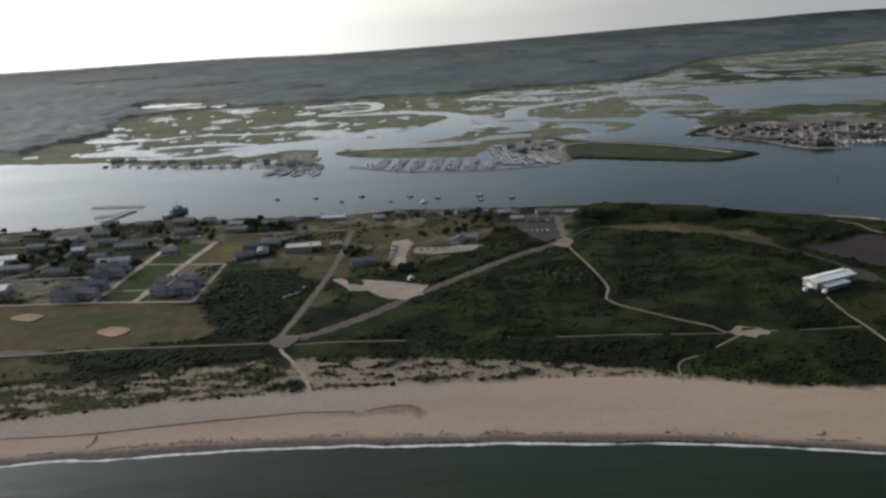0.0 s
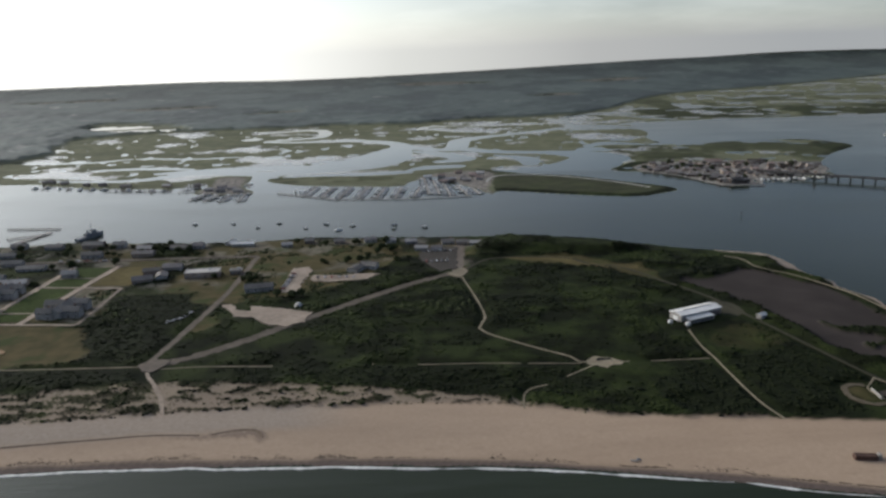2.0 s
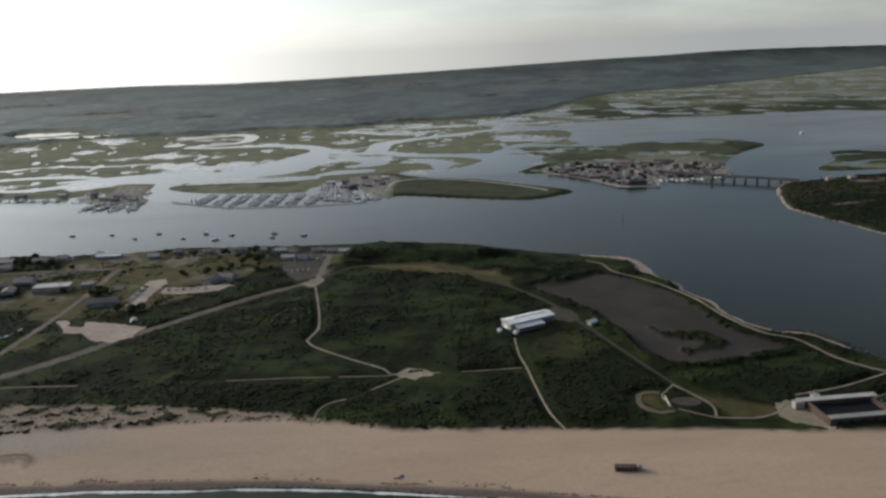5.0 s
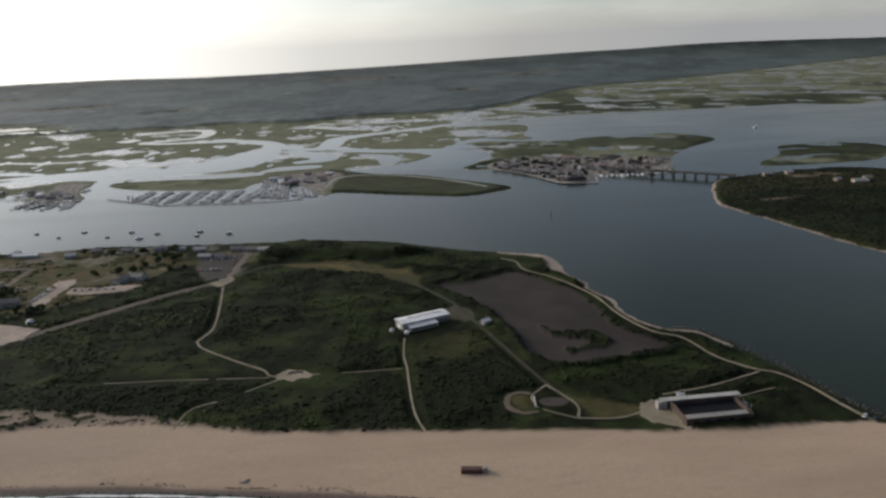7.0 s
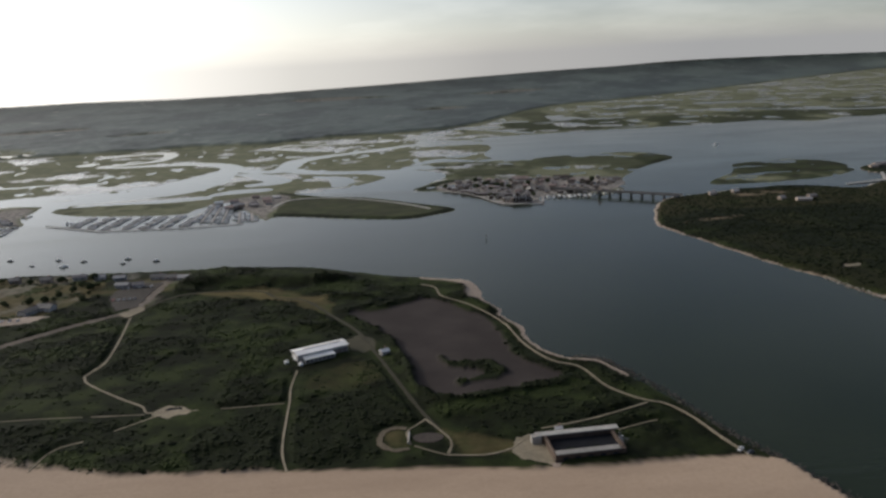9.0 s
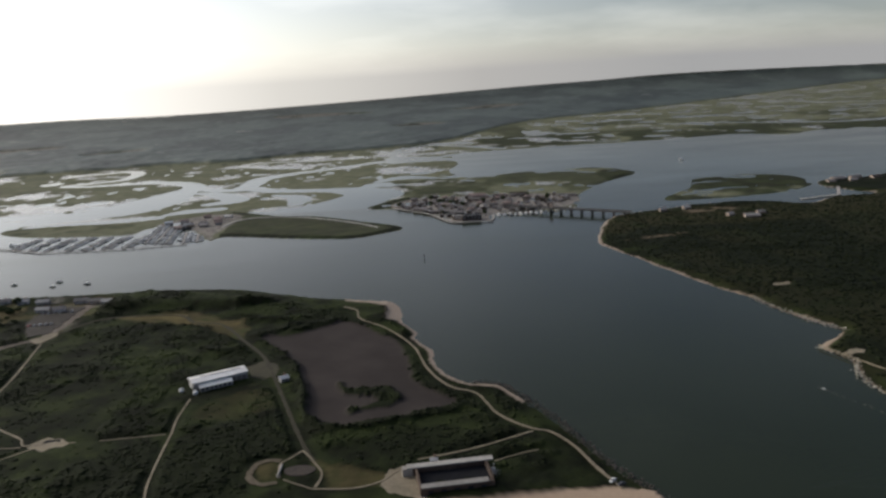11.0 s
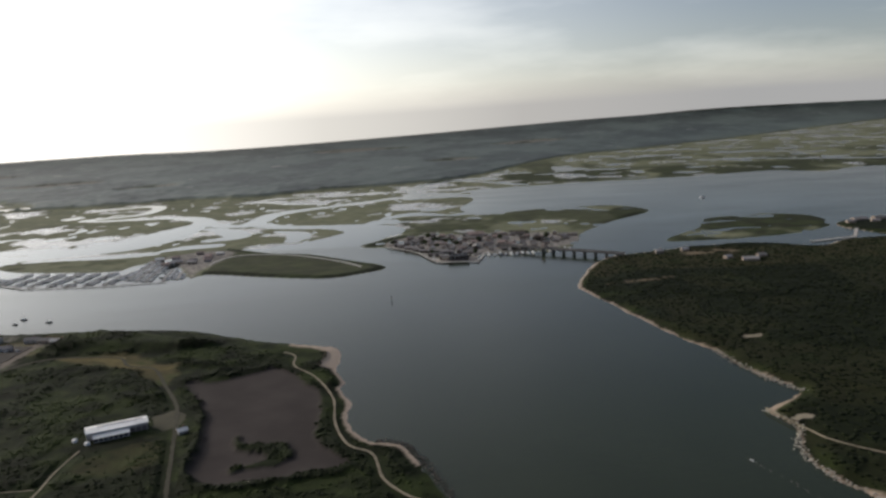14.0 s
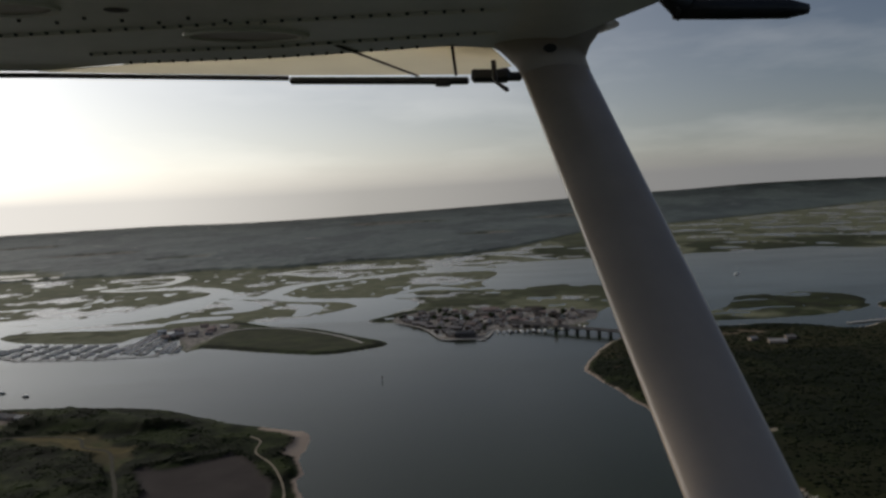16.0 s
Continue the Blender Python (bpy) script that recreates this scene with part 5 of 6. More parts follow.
moored = [(-180, 856, 11, 0), (-137, 853, 10, 0), (-106, 830, 9, 1), (-86, 850, 11, 0), (-53, 821, 9, 0), (-33, 839, 12, 1), (-17, 809, 12, 2), (-3, 827, 11, 0), (42, 808, 10, 0), (42, 827, 12, 1), (75, 811, 12, 0)]
for x, y, ln, kind in moored:
    b = motor_boat(ln, M_HULL if kind == 2 else M_HULLD, "white sailing boat moored in the harbour" if kind == 2 else "dark-hulled boat moored in the harbour", "boats moored in the harbour", mast=ln * 1.1 if kind else 0.0)
    b.matrix_world = pose(x, y, 0.1, 0, 0, rnd.uniform(-15, 15) + (170 if kind == 1 else 0)) @ Matrix.Diagonal((*(3 * [0.72 if kind == 2 else 0.6]), 1))
BOATS = [motor_boat(11, M_HULL, "white motor boat in a marina berth", "boats in the marina"), motor_boat(9, M_HULL, "small white motor boat in a marina berth", "boats in the marina", canvas=True),
         motor_boat(12, M_HULLD, "dark-hulled motor boat in a marina berth", "boats in the marina"), motor_boat(10, M_HULL, "white sailing boat in a marina berth", "boats in the marina", mast=11)]
for i, b in enumerate(BOATS):
    b.matrix_world = pose(-96 + 7 * i, 1052 - 5 * i, 0.1, 0, 0, 100)


def dock(x0, y0, x1, y1, width=2.4, label="grey timber dock with mooring piles", name="dock"):
    ln, turn = math.hypot(x1 - x0, y1 - y0), math.degrees(math.atan2(y1 - y0, x1 - x0))
    d = tagged(new(name), label, "dock", "docks of the harbour")
    d.matrix_world = pose(x0, y0, 0, 0, 0, turn)
    part("deck", from_bm("deck", box(ln, width, 0.3, at=(ln / 2, 0, 0.9)), M_WOOD), d)
    pile = from_bm("pile", tube(0.22, 0.2, 5.2, 6, (0, 0, -2.8)), M_WOOD)
    for i in range(max(2, int(ln / 11)) + 1):
        for s in (-1, 1):
            part("pile", pile, d, m=pose(min(ln - 0.4, 0.4 + i * 11), s * (width / 2 + 0.25), 0))
    return ln, turn


def berths(x0, y0, x1, y1, gap=4.6, fill=0.7):
    ln, turn = dock(x0, y0, x1, y1)
    n = int((ln - 6) / gap)
    for i in range(n):
        for s in (-1, 1):
            if rnd.random() > fill:
                continue
            along = 5 + gap * i
            a = radians(turn)
            off = s * 4.6
            px, py = x0 + along * math.cos(a) - off * math.sin(a), y0 + along * math.sin(a) + off * math.cos(a)
            copy_thing(rnd.choice(BOATS[:2] + BOATS), pose(px, py, 0.1, 0, 0, turn + 90 * s + rnd.uniform(-4, 4)) @ Matrix.Diagonal((0.7, 0.7, 0.55, 1)))


sail = motor_boat(12, M_HULL, "white sailing boat under way on the wide bay", "", mast=13)
sail.matrix_world = pose(1016, 1545, 0.1, 0, 0, 25)

# main marina: parallel docks from the bank out to the fairway
for i in range(7):
    x = -78 + 24 * i
    y1 = 1088 - 0.17 * (x + 78) * 1.0
    berths(x + 7, y1, x - 2, np.interp(x, (-110, -35, 30, 80), (1030, 992, 984, 986)))
dock(-118, 1040, -35, 986, 3, "long timber breakwater dock", "breakwater")
dock(-35, 986, 66, 978, 3, "long timber breakwater dock", "breakwater")
dock(66, 978, 140, 986, 3, "long timber breakwater dock", "breakwater")
for x0, y0, x1, y1 in ((80, 1140, 84, 1005), (103, 1125, 112, 995), (124, 1070, 134, 992), (92, 1118, 98, 1000), (143, 1050, 150, 996)):
    berths(x0, y0, x1, y1, 4.6, 0.62)
for x0, y0, x1, y1 in ((-212, 1050, -226, 1000), (-196, 1046, -206, 994), (-178, 1044, -184, 988), (-162, 1046, -160, 984)):
    berths(x0, y0, x1, y1, 4.6, 0.62)
dock(-363, 1091, -270, 1080, 3)
for x0, y0, x1, y1 in ((-236, 1100, -262, 1094), (-236, 1130, -266, 1122), (-178, 1130, -168, 1104), (-236, 1076, -258, 1066)):
    berths(x0, y0, x1, y1, 4.6, 0.62)
for x in (-470, -430, -395, -340, -300):
    dock(x, 1150 - 0.3 * (x + 470), x + 4, 1120 - 0.3 * (x + 470))
for i in range(12):
    copy_thing(BOATS[i % 2], pose(-480 + 18 * i, 1138 - 5 * i + rnd.uniform(-6, 4), 0.1, 0, 0, rnd.uniform(0, 180)))
for i in range(14):
    x, y = rnd.uniform(85, 168), rnd.uniform(1085, 1180)
    house("marina_shed", "low marina building on the gravel bank", "building", x, y, rnd.uniform(-15, 15), rnd.uniform(7, 13), rnd.uniform(5, 7), 3, 1.3, rnd.choice(WALLS), rnd.choice((M_ROOF2, M_ROOF4, M_WHITE, M_ROOF5, M_ROOF4)), z=0.8)
for x, y in ((-205, 1095), (-188, 1080), (-176, 1062), (-200, 1065), (-218, 1075)):
    house("marina_shed", "low marina building on the gravel bank", "building", x, y, rnd.uniform(-15, 15), 12, 7, 3, 1.4, M_WALL, rnd.choice((M_ROOF2, M_ROOF5, M_WHITE)), z=0.8)

for i in range(9):
    x = rnd.uniform(-570, -240)
    y = np.interp(x, (-571, -481, -377, -271), (1176, 1162, 1112, 1104)) + rnd.uniform(9, 26)
    house("shore_shed", "low dark boat shed on the mainland shore", "shed", x, y, rnd.uniform(-12, 12), rnd.uniform(8, 16), rnd.uniform(6, 8), 3, 1.4, M_WALL2, rnd.choice((M_ROOF, M_ROOF5, M_ROOF2)), z=0.6)

# harbour pier and grey cutter beside it
dock(-385, 857, -325, 851, 4, "long concrete and timber pier", "pier")
dock(-345, 782, -328, 834, 5, "wide pier out from the base shore", "pier")
dock(-362, 806, -330, 824, 4, "side arm of the base pier", "pier")
cutter = tagged(new("cutter"), "grey patrol ship alongside the base pier", "ship")
cutter.matrix_world = pose(-276, 806, 0.2, 0, 0, 68) @ Matrix.Diagonal((0.78, 0.78, 0.78, 1))
part("hull", hull_mesh(48, 9, 6, M_NAVY), cutter)
part("deckhouse", from_bm("deckhouse", box(20, 6, 3.4, bevel=0.3, at=(1, 0, 4.2)), M_NAVY), cutter)
part("bridge_house", from_bm("bridge_house", box(7, 5.4, 3, bevel=0.3, at=(6, 0, 7.5)), M_NAVY), cutter)
part("windows", from_bm("windows", box(7.1, 5.5, 0.7, at=(6, 0, 9.1)), M_GLASS), cutter)
part("funnel", from_bm("funnel", tube(1.6, 1.3, 4, 10, (-4, 0, 7.5)), M_NAVY), cutter)
part("mast", from_bm("mast", join(tube(0.35, 0.2, 11, 6, (3, 0, 10.4)), box(0.25, 5, 0.25, at=(3, 0, 17))), M_NAVY), cutter)
part("gun", from_bm("gun", join(tube(1.1, 0.9, 1.6, 8, (15, 0, 4.6)), box(3, 0.2, 0.2, at=(16.5, 0, 5.6))), M_NAVY), cutter)

# town across the inlet
TOWN = [(412, 1158), (450, 1105), (478, 1030), (525, 1024), (540, 1070), (600, 1076), (668, 1110), (688, 1190), (600, 1222), (480, 1235), (425, 1212)]
tl_line = np.array(TOWN, float)
placed = []
while len(placed) < 95:
    x, y = rnd.uniform(412, 690), rnd.uniform(1022, 1236)
    if not inside(np.array([x]), np.array([y]), tl_line)[0] or any(abs(x - a) < 11 and abs(y - b) < 11 for a, b in placed):
        continue
    placed.append((x, y))
    big = rnd.random() < 0.25
    house("town_house", rnd.choice(("low harbour-town house with a pale roof", "low harbour-town house with a dark roof")), "house", x, y, rnd.choice((-12, -12, 78)) + rnd.uniform(-6, 6), rnd.uniform(15, 30) if big else rnd.uniform(6, 11), rnd.uniform(6, 9) if big else rnd.uniform(4.5, 7),
          rnd.uniform(2.4, 3.6), rnd.uniform(0.9, 1.6), rnd.choice((M_WALL2, M_WALL2, M_BROWN)), rnd.choice((M_ROOF, M_ROOF5, M_ROOF5, M_ROOF, M_ROOF4, M_TARRED)), z=0.8, flat=rnd.random() < 0.3)
house("quay_building", "dark block of buildings at the tip of the town quay", "building", 506, 1032, 4, 26, 12, 6, 0, M_TARRED, M_DARKROOF, z=0.9, storeys=2, flat=True)
house("quay_building", "low dark building on the town quay", "building", 488, 1042, 8, 12, 9, 4.5, 0, M_TARRED, M_ROOF, z=0.9, flat=True)
quay_v, quay_f = ribbon([(408, 1150), (450, 1098), (478, 1020), (502, 1012), (529, 1013), (542, 1060)], 3.5, 1.5, 77, 0.05)
tagged(new("quay_wall", mesh_of("quay_wall", quay_v, quay_f, M_CONC)), "pale concrete bulkhead along the town quay", "quay", kind="structure")
dock(476, 1017, 532, 1006, 3)
dock(545, 1058, 600, 1056, 3)
for i in range(16):
    copy_thing(BOATS[(i * 3) % 4], pose(548 + 7.5 * i, 1052 + 2.2 * max(0, i - 7) + rnd.uniform(-2, 2), 0.1, 0, 0, rnd.uniform(70, 110)))

# a darker concrete for the bridge alone
M_DARKCONC = worn("dark_concrete", (0.13, 0.122, 0.115), 0.9, size=2)
bx0, by0, bx1, by1 = 566, 1092, 712, 984
bl, bt_turn = math.hypot(bx1 - bx0, by1 - by0), math.degrees(math.atan2(by1 - by0, bx1 - bx0))
bridge = tagged(new("bridge"), "low concrete road bridge on piers over the channel", "bridge")
bridge.matrix_world = pose(bx0, by0, 0, 0, 0, bt_turn)
part("deck", from_bm("deck", box(bl, 9, 1.1, at=(bl / 2, 0, 5.4)), M_DARKCONC), bridge)
for s in (-1, 1):
    part("parapet", from_bm("parapet", box(bl, 0.3, 1.0, at=(bl / 2, s * 4.3, 6.5)), M_DARKCONC), bridge)
pier = from_bm("pier", join(box(1.6, 7, 8.2, bevel=0.15, at=(0, 0, -2.8)), box(2.0, 9.4, 0.9, bevel=0.1, at=(0, 0, 4.5))), M_DARKCONC)
for i in range(12):
    part("pier", pier, bridge, m=pose(8 + (bl - 16) * i / 11, 0, 0))
part("tender_house", from_bm("tender_house", join(box(4, 4, 5, bevel=0.2, at=(bl * 0.38, 0, 6.5)), box(5, 5, 0.4, at=(bl * 0.38, 0, 11.5))), M_WALL2), bridge)
# houses, sheds and docks on the east shore
for x, y, w, d, turn, rf in ((847, 922, 18, 10, -10, M_ROOF2), (826, 938, 8, 7, 15, M_ROOF2), (868, 940, 10, 8, 0, M_ROOF), (760, 996, 9, 7, 0, M_ROOF2), (795, 1002, 9, 7, 5, M_ROOF2)):
    house("shore_house", "pale house in the scrub of the far shore", "house", x, y, turn, w, d, 3.4, 1.7, M_WALL2, rf, z=2.0)
for x, y, w, d in ((1118, 1170, 22, 11), (1150, 1174, 18, 10), (1094, 1150, 12, 8), (1180, 1166, 16, 10), (1130, 1148, 12, 8), (1210, 1160, 14, 9)):
    house("boatyard_shed", "large pale boatyard shed by the water", "shed", x, y, rnd.uniform(-10, 10), w, d, 4, 1.6, M_WALL2, rnd.choice((M_ROOF, M_TARRED, M_ROOF5)), z=1.0)
dock(974, 1028, 1042, 1046, 5)
dock(1042, 1046, 1105, 1150, 4)
beacon = tagged(new("channel_beacon"), "dark channel marker post standing in the inlet", "beacon")
beacon.matrix_world = pose(424, 824, 0)
part("post", from_bm("post", tube(0.35, 0.3, 7.5, 8, (0, 0, -3)), M_HULLD), beacon)
part("dayboard", from_bm("dayboard", box(1.2, 0.1, 1.2, at=(0, -0.4, 3.0)), M_RUST), beacon)
part("lamp", from_bm("lamp", tube(0.2, 0.18, 0.5, 8, (0, 0, 4.5)), M_GLASS), beacon)

# ---- surf, rocks, scrub and trees ----
def surf(offset, width, seed, cover):
    rs = np.random.RandomState(seed)
    xs = np.arange(-420, 500, 1.6)
    shore = np.interp(xs, (-1500, -400, -202, -100, 0, 100, 180, 300, 400, 506), (290, 312, 316, 321, 318, 310, 295, 264, 246, 242))
    mid = shore + offset + 2.0 * (fbm(xs, xs * 0 + seed, 26, 3) - 0.5) * 2
    w = width * np.clip((fbm(xs, xs * 0 + 50 + seed, 18, 3) - cover) * 5, 0, 1) * rs.uniform(0.6, 1.3, len(xs))
    n = len(xs)
    v = np.concatenate([np.c_[xs, mid + w / 2, np.full(n, 0.12)], np.c_[xs, mid - w / 2, np.full(n, 0.06)]])
    i = np.arange(n - 1)
    keep = (w[:-1] > 0.1) & (w[1:] > 0.1)
    return v, np.stack([i + n, i + n + 1, i + 1, i], -1)[keep]


v, fc = surf(-1.0, 1.9, 3, 0.2)
tagged(new("surf", mesh_of("surf", v, fc, M_FOAM)), "thin broken line of white surf on the beach", "surf", kind="stuff")

ICO = bmesh.new()
bmesh.ops.create_icosphere(ICO, subdivisions=1, radius=1.0)
ICO1_V = np.array([v.co[:] for v in ICO.verts])
ICO1_F = np.array([[v.index for v in f.verts] for f in ICO.faces])
ICO.free()


def scatter_blobs(name, places, sizes, squash, mat, seed, label, cat, base=(ICO1_V, ICO1_F), jitter=0.3, sink=0.35, soft=False):
    """Many uneven clumps as one mesh."""
    rs = np.random.RandomState(seed)
    bv, bf = base
    n, m = len(places), len(bv)
    turn = rs.uniform(0, 6.28, n)
    c, s = np.cos(turn), np.sin(turn)
    v = bv[None] * (1 + jitter * rs.uniform(-1, 1, (n, m, 1)))
    v = v * np.stack([sizes * rs.uniform(0.7, 1.4, n), sizes * rs.uniform(0.7, 1.4, n), sizes * squash * rs.uniform(0.7, 1.3, n)], -1)[:, None]
    x, y = v[..., 0] * c[:, None] - v[..., 1] * s[:, None], v[..., 0] * s[:, None] + v[..., 1] * c[:, None]
    v = np.stack([x, y, v[..., 2]], -1) + places[:, None]
    v[..., 2] += (sizes * squash * sink)[:, None]
    f = (bf[None] + (np.arange(n) * m)[:, None, None]).reshape(-1, 3)
    return tagged(new(name, grid_mesh(name, v.reshape(-1, 3), f, mat, soft)), label, cat, kind="stuff")


rs = np.random.RandomState(21)
bx, by = np.concatenate([rs.uniform(-420, 480, 150000), rs.uniform(630, 1150, 40000)]), np.concatenate([rs.uniform(345, 770, 150000), rs.uniform(330, 1030, 40000)])
bh, bf_, btr = land_fields(bx, by)
bare = np.clip(sum(bf_[k] for k in ("sand", "mud", "grass", "town", "marsh", "wet")), 0, 1)
close = np.maximum(thicket(bx, by), 1.0 * (bf_["cedar"] > 0.4))
ok = (bare < 0.4) & (btr > 1.5) & (bh > 1.4) & (rs.rand(len(bx)) < np.where(bx > 560, 0.5, 0.07 + 0.45 * close))
for cx, cy, cr in ((258, 498, 22), (388, 341, 19), (404, 341, 19), (388, 361, 3), (301, 492, 5), (318, 367, 13), (301, 368, 9), (-196, 550, 26), (-266, 549, 28), (-262, 596, 20)):
    ok &= np.hypot(bx - cx, by - cy) > cr
pts = np.stack([bx[ok], by[ok], bh[ok]], -1)
near_k = pts[:, 0] < 560
dark_k = near_k & (bf_["cedar"][ok] > 0.4)
scatter_blobs("cedar_thicket", pts[dark_k], 0.45 + 1.1 * rs.rand(dark_k.sum()) ** 2.0, 0.32, M_DARK_SCRUB, 4, "dense blackish green thicket, backlit shade in its colour", "thicket", jitter=0.3, sink=0.1)
near_k = near_k & ~dark_k
scatter_blobs("scrub", pts[near_k], 0.4 + 1.2 * rs.rand(near_k.sum()) ** 2.0, 0.32, M_LEAF, 5, "dense dark green coastal scrub", "scrub", jitter=0.3, sink=0.05)
far_k = pts[:, 0] >= 560
scatter_blobs("cedar_thicket", pts[far_k], rs.uniform(0.6, 2.0, far_k.sum()), 0.35, M_DARK_SCRUB, 6, "dense blackish green thicket of the far shore", "thicket", jitter=0.3, sink=0.1)
# tufts of beach grass on the dunes
tx, ty = rs.uniform(-420, 150, 34000), rs.uniform(345, 418, 34000)
th, tf, tt = land_fields(tx, ty)
dune_y = np.interp(tx, (-1500, -400, -226, -145, -43, 49, 104, 140, 160), (344, 348, 353, 365, 374, 375, 371, 362, 352))
k = (tt > 1.0) & (ty > dune_y + 1) & (rs.rand(34000) < np.where(tf["sand"] < 0.3, 0.3, 0.45 * (fbm(tx * 0.5, ty * 1.2, 5, 3) > 0.56)))
scatter_blobs("beach_grass", np.stack([tx[k], ty[k], th[k]], -1), 0.2 + 0.6 * rs.rand(k.sum()) ** 2, 0.35, M_LEAF, 8, "clumps of grass and shrubs on pale dunes", "beach grass")
# hedges and shrubs between the houses of the base
tx, ty = rs.uniform(-420, 118, 16000), rs.uniform(520, 765, 16000)
th, tf, tt = land_fields(tx, ty)
k = (tt > 1.5) & (tf["sand"] < 0.3) & (th > 1.2) & (fbm(tx, ty, 30, 4) > 0.57) & (rs.rand(16000) < 0.95)
for o in scene.objects:
    if o.parent is None and o.type == "EMPTY" and o.name.split(".")[0] in ("house", "storehouse", "barrack", "office_block", "boathouse", "shore_house", "car", "dome_shelter"):
        k &= np.hypot(tx - o.location.x, ty - o.location.y) > 9
scatter_blobs("shrubbery", np.stack([tx[k], ty[k], th[k]], -1), 0.5 + 1.5 * rs.rand(k.sum()) ** 1.8, 0.42, M_LEAF2, 12, "dark green hedges and shrubs between the houses", "shrubs", sink=0.2, jitter=0.38)
# rocks along the inlet
JETTY = [(424, 466), (440, 461), (449, 443), (459, 416), (466, 390), (475, 352), (485, 324), (499, 284), (507, 244)]
line = curve(JETTY, False, 1.1)
rk = np.concatenate([line + rs.normal(0, 1.5, line.shape) for _ in range(4)])
scatter_blobs("jetty_rocks", np.c_[rk, rs.uniform(-0.2, 1.2, len(rk))], rs.uniform(0.22, 0.62, len(rk)), 0.6, M_ROCK, 9, "rough grey armour stones along the inlet shore", "rocks", jitter=0.28)
for pts_e, nlay in (([(683, 602), (688, 566), (697, 530), (707, 508)], 4), ([(669, 478), (676, 452), (664, 425), (662, 398), (672, 365), (700, 300)], 3)):
    line = curve(pts_e, False, 1.3)
    rk = np.concatenate([line + rs.normal(0, 1.6, line.shape) for _ in range(nlay)])
    scatter_blobs("shore_rocks", np.c_[rk, rs.uniform(-0.1, 0.9, len(rk))], rs.uniform(0.3, 0.8, len(rk)), 0.55, M_ROCK2, 10, "pale broken stones along the far inlet shore", "rocks", jitter=0.28)

# drowned stone groin in the inlet, awash
line = curve([(630, 415), (636, 399), (645, 371), (652, 348), (658, 322)], False, 0.9)
rk = np.concatenate([line + rs.normal(0, 0.7, line.shape) for _ in range(2)])
scatter_blobs("groin_rocks", np.c_[rk, rs.uniform(-0.6, -0.3, len(rk))], rs.uniform(0.3, 0.75, len(rk)), 0.6, M_ROCK, 13, "drowned line of dark groin stones awash in the inlet", "rocks", jitter=0.28)
for gx_, gy_, gl in ((631, 412, 2.2),):
    foam = slab([(gx_ - 0.7, gy_ + gl / 2), (gx_ + 0.3, gy_ + gl / 2), (gx_ + 0.8, gy_ - gl / 2), (gx_ - 0.2, gy_ - gl / 2)], 0.3, 5, 0.25, 0.8)
    tagged(new("surf", from_bm("surf", foam, M_FOAM)), "small white breaker over drowned stones", "surf", kind="stuff")
# weed and driftwood cast up along the last tide line
M_WRACK = worn("dried_weed", (0.085, 0.06, 0.042), 0.95, size=0.6, spread=0.35)
wx = rs.uniform(-420, 300, 5200)
wsh = np.interp(wx, (-400, -202, -100, 0, 100, 180, 300), (312, 316, 321, 318, 310, 295, 264))
wy = wsh + 4.5 + 5 * fbm(wx, wsh, 25, 3) + np.abs(rs.normal(0, 0.5, len(wx))) * (1 + 2.5 * (fbm(wx, wx * 0 + 8, 12, 2) > 0.55))
k = fbm(wx, wy, 9, 3) > 0.46
scatter_blobs("tide_wrack", np.c_[wx[k], wy[k], land_fields(wx[k], wy[k])[0]], 0.12 + 0.35 * rs.rand(k.sum()) ** 2, 0.25, M_WRACK, 14, "broken dark line of weed and driftwood on the sand", "tide wrack", sink=0.1)
drift = tagged(new("driftwood"), "grey driftwood logs heaped on the beach", "driftwood")
drift.matrix_world = pose(163, 310, float(land_fields(np.array([163.0]), np.array([310.0]))[0][0]))
for lx, ly, lz, ln, turn in ((0, 0, 0.25, 5.0, 12), (0.8, 0.7, 0.25, 3.6, 40), (-1.2, -0.6, 0.3, 3.0, -25), (0.4, 0.2, 0.62, 3.2, 70)):
    log = tube(0.3, 0.2, ln, 8, (0, 0, -ln / 2))
    part("log", from_bm("log", log, M_WOOD), drift, m=pose(lx, ly, lz, 0, 90, turn))


def crown_mesh(seed, r, h):
    q = np.random.RandomState(seed)
    n = 46
    a, z, rr = q.uniform(0, 6.28, n), q.uniform(0, 1, n), np.sqrt(q.uniform(0.15, 1, n))
    prof = np.sin(np.pi * np.clip(0.12 + 0.82 * z, 0, 1)) ** 0.7
    centre = np.stack([r * rr * prof * np.cos(a), r * rr * prof * np.sin(a), h * (0.3 + 0.7 * z)], -1)
    m = len(ICO1_V)
    v = ICO1_V[None] * (1 + 0.4 * q.uniform(-1, 1, (n, m, 1))) * (r * q.uniform(0.16, 0.34, n))[:, None, None] + centre[:, None]
    f = (ICO1_F[None] + (np.arange(n) * m)[:, None, None]).reshape(-1, 3)
    return grid_mesh("crown", v.reshape(-1, 3), f, M_LEAF2, False)


def tree(seed, r, h):
    t = tagged(new("tree"), "rounded dark green tree standing among houses", "tree", "trees of the base")
    limbs = [tube(0.28, 0.12, h * 0.62, 7)]
    q = random.Random(seed)
    for _ in range(4):
        b = tube(0.12, 0.04, h * 0.35, 5)
        bmesh.ops.transform(b, matrix=pose(0, 0, h * 0.32, q.uniform(25, 50), 0, q.uniform(0, 360)), verts=b.verts)
        limbs.append(b)
    part("trunk", from_bm("trunk", join(*limbs), M_BARK), t)
    part("crown", crown_mesh(seed, r, h), t)
    return t


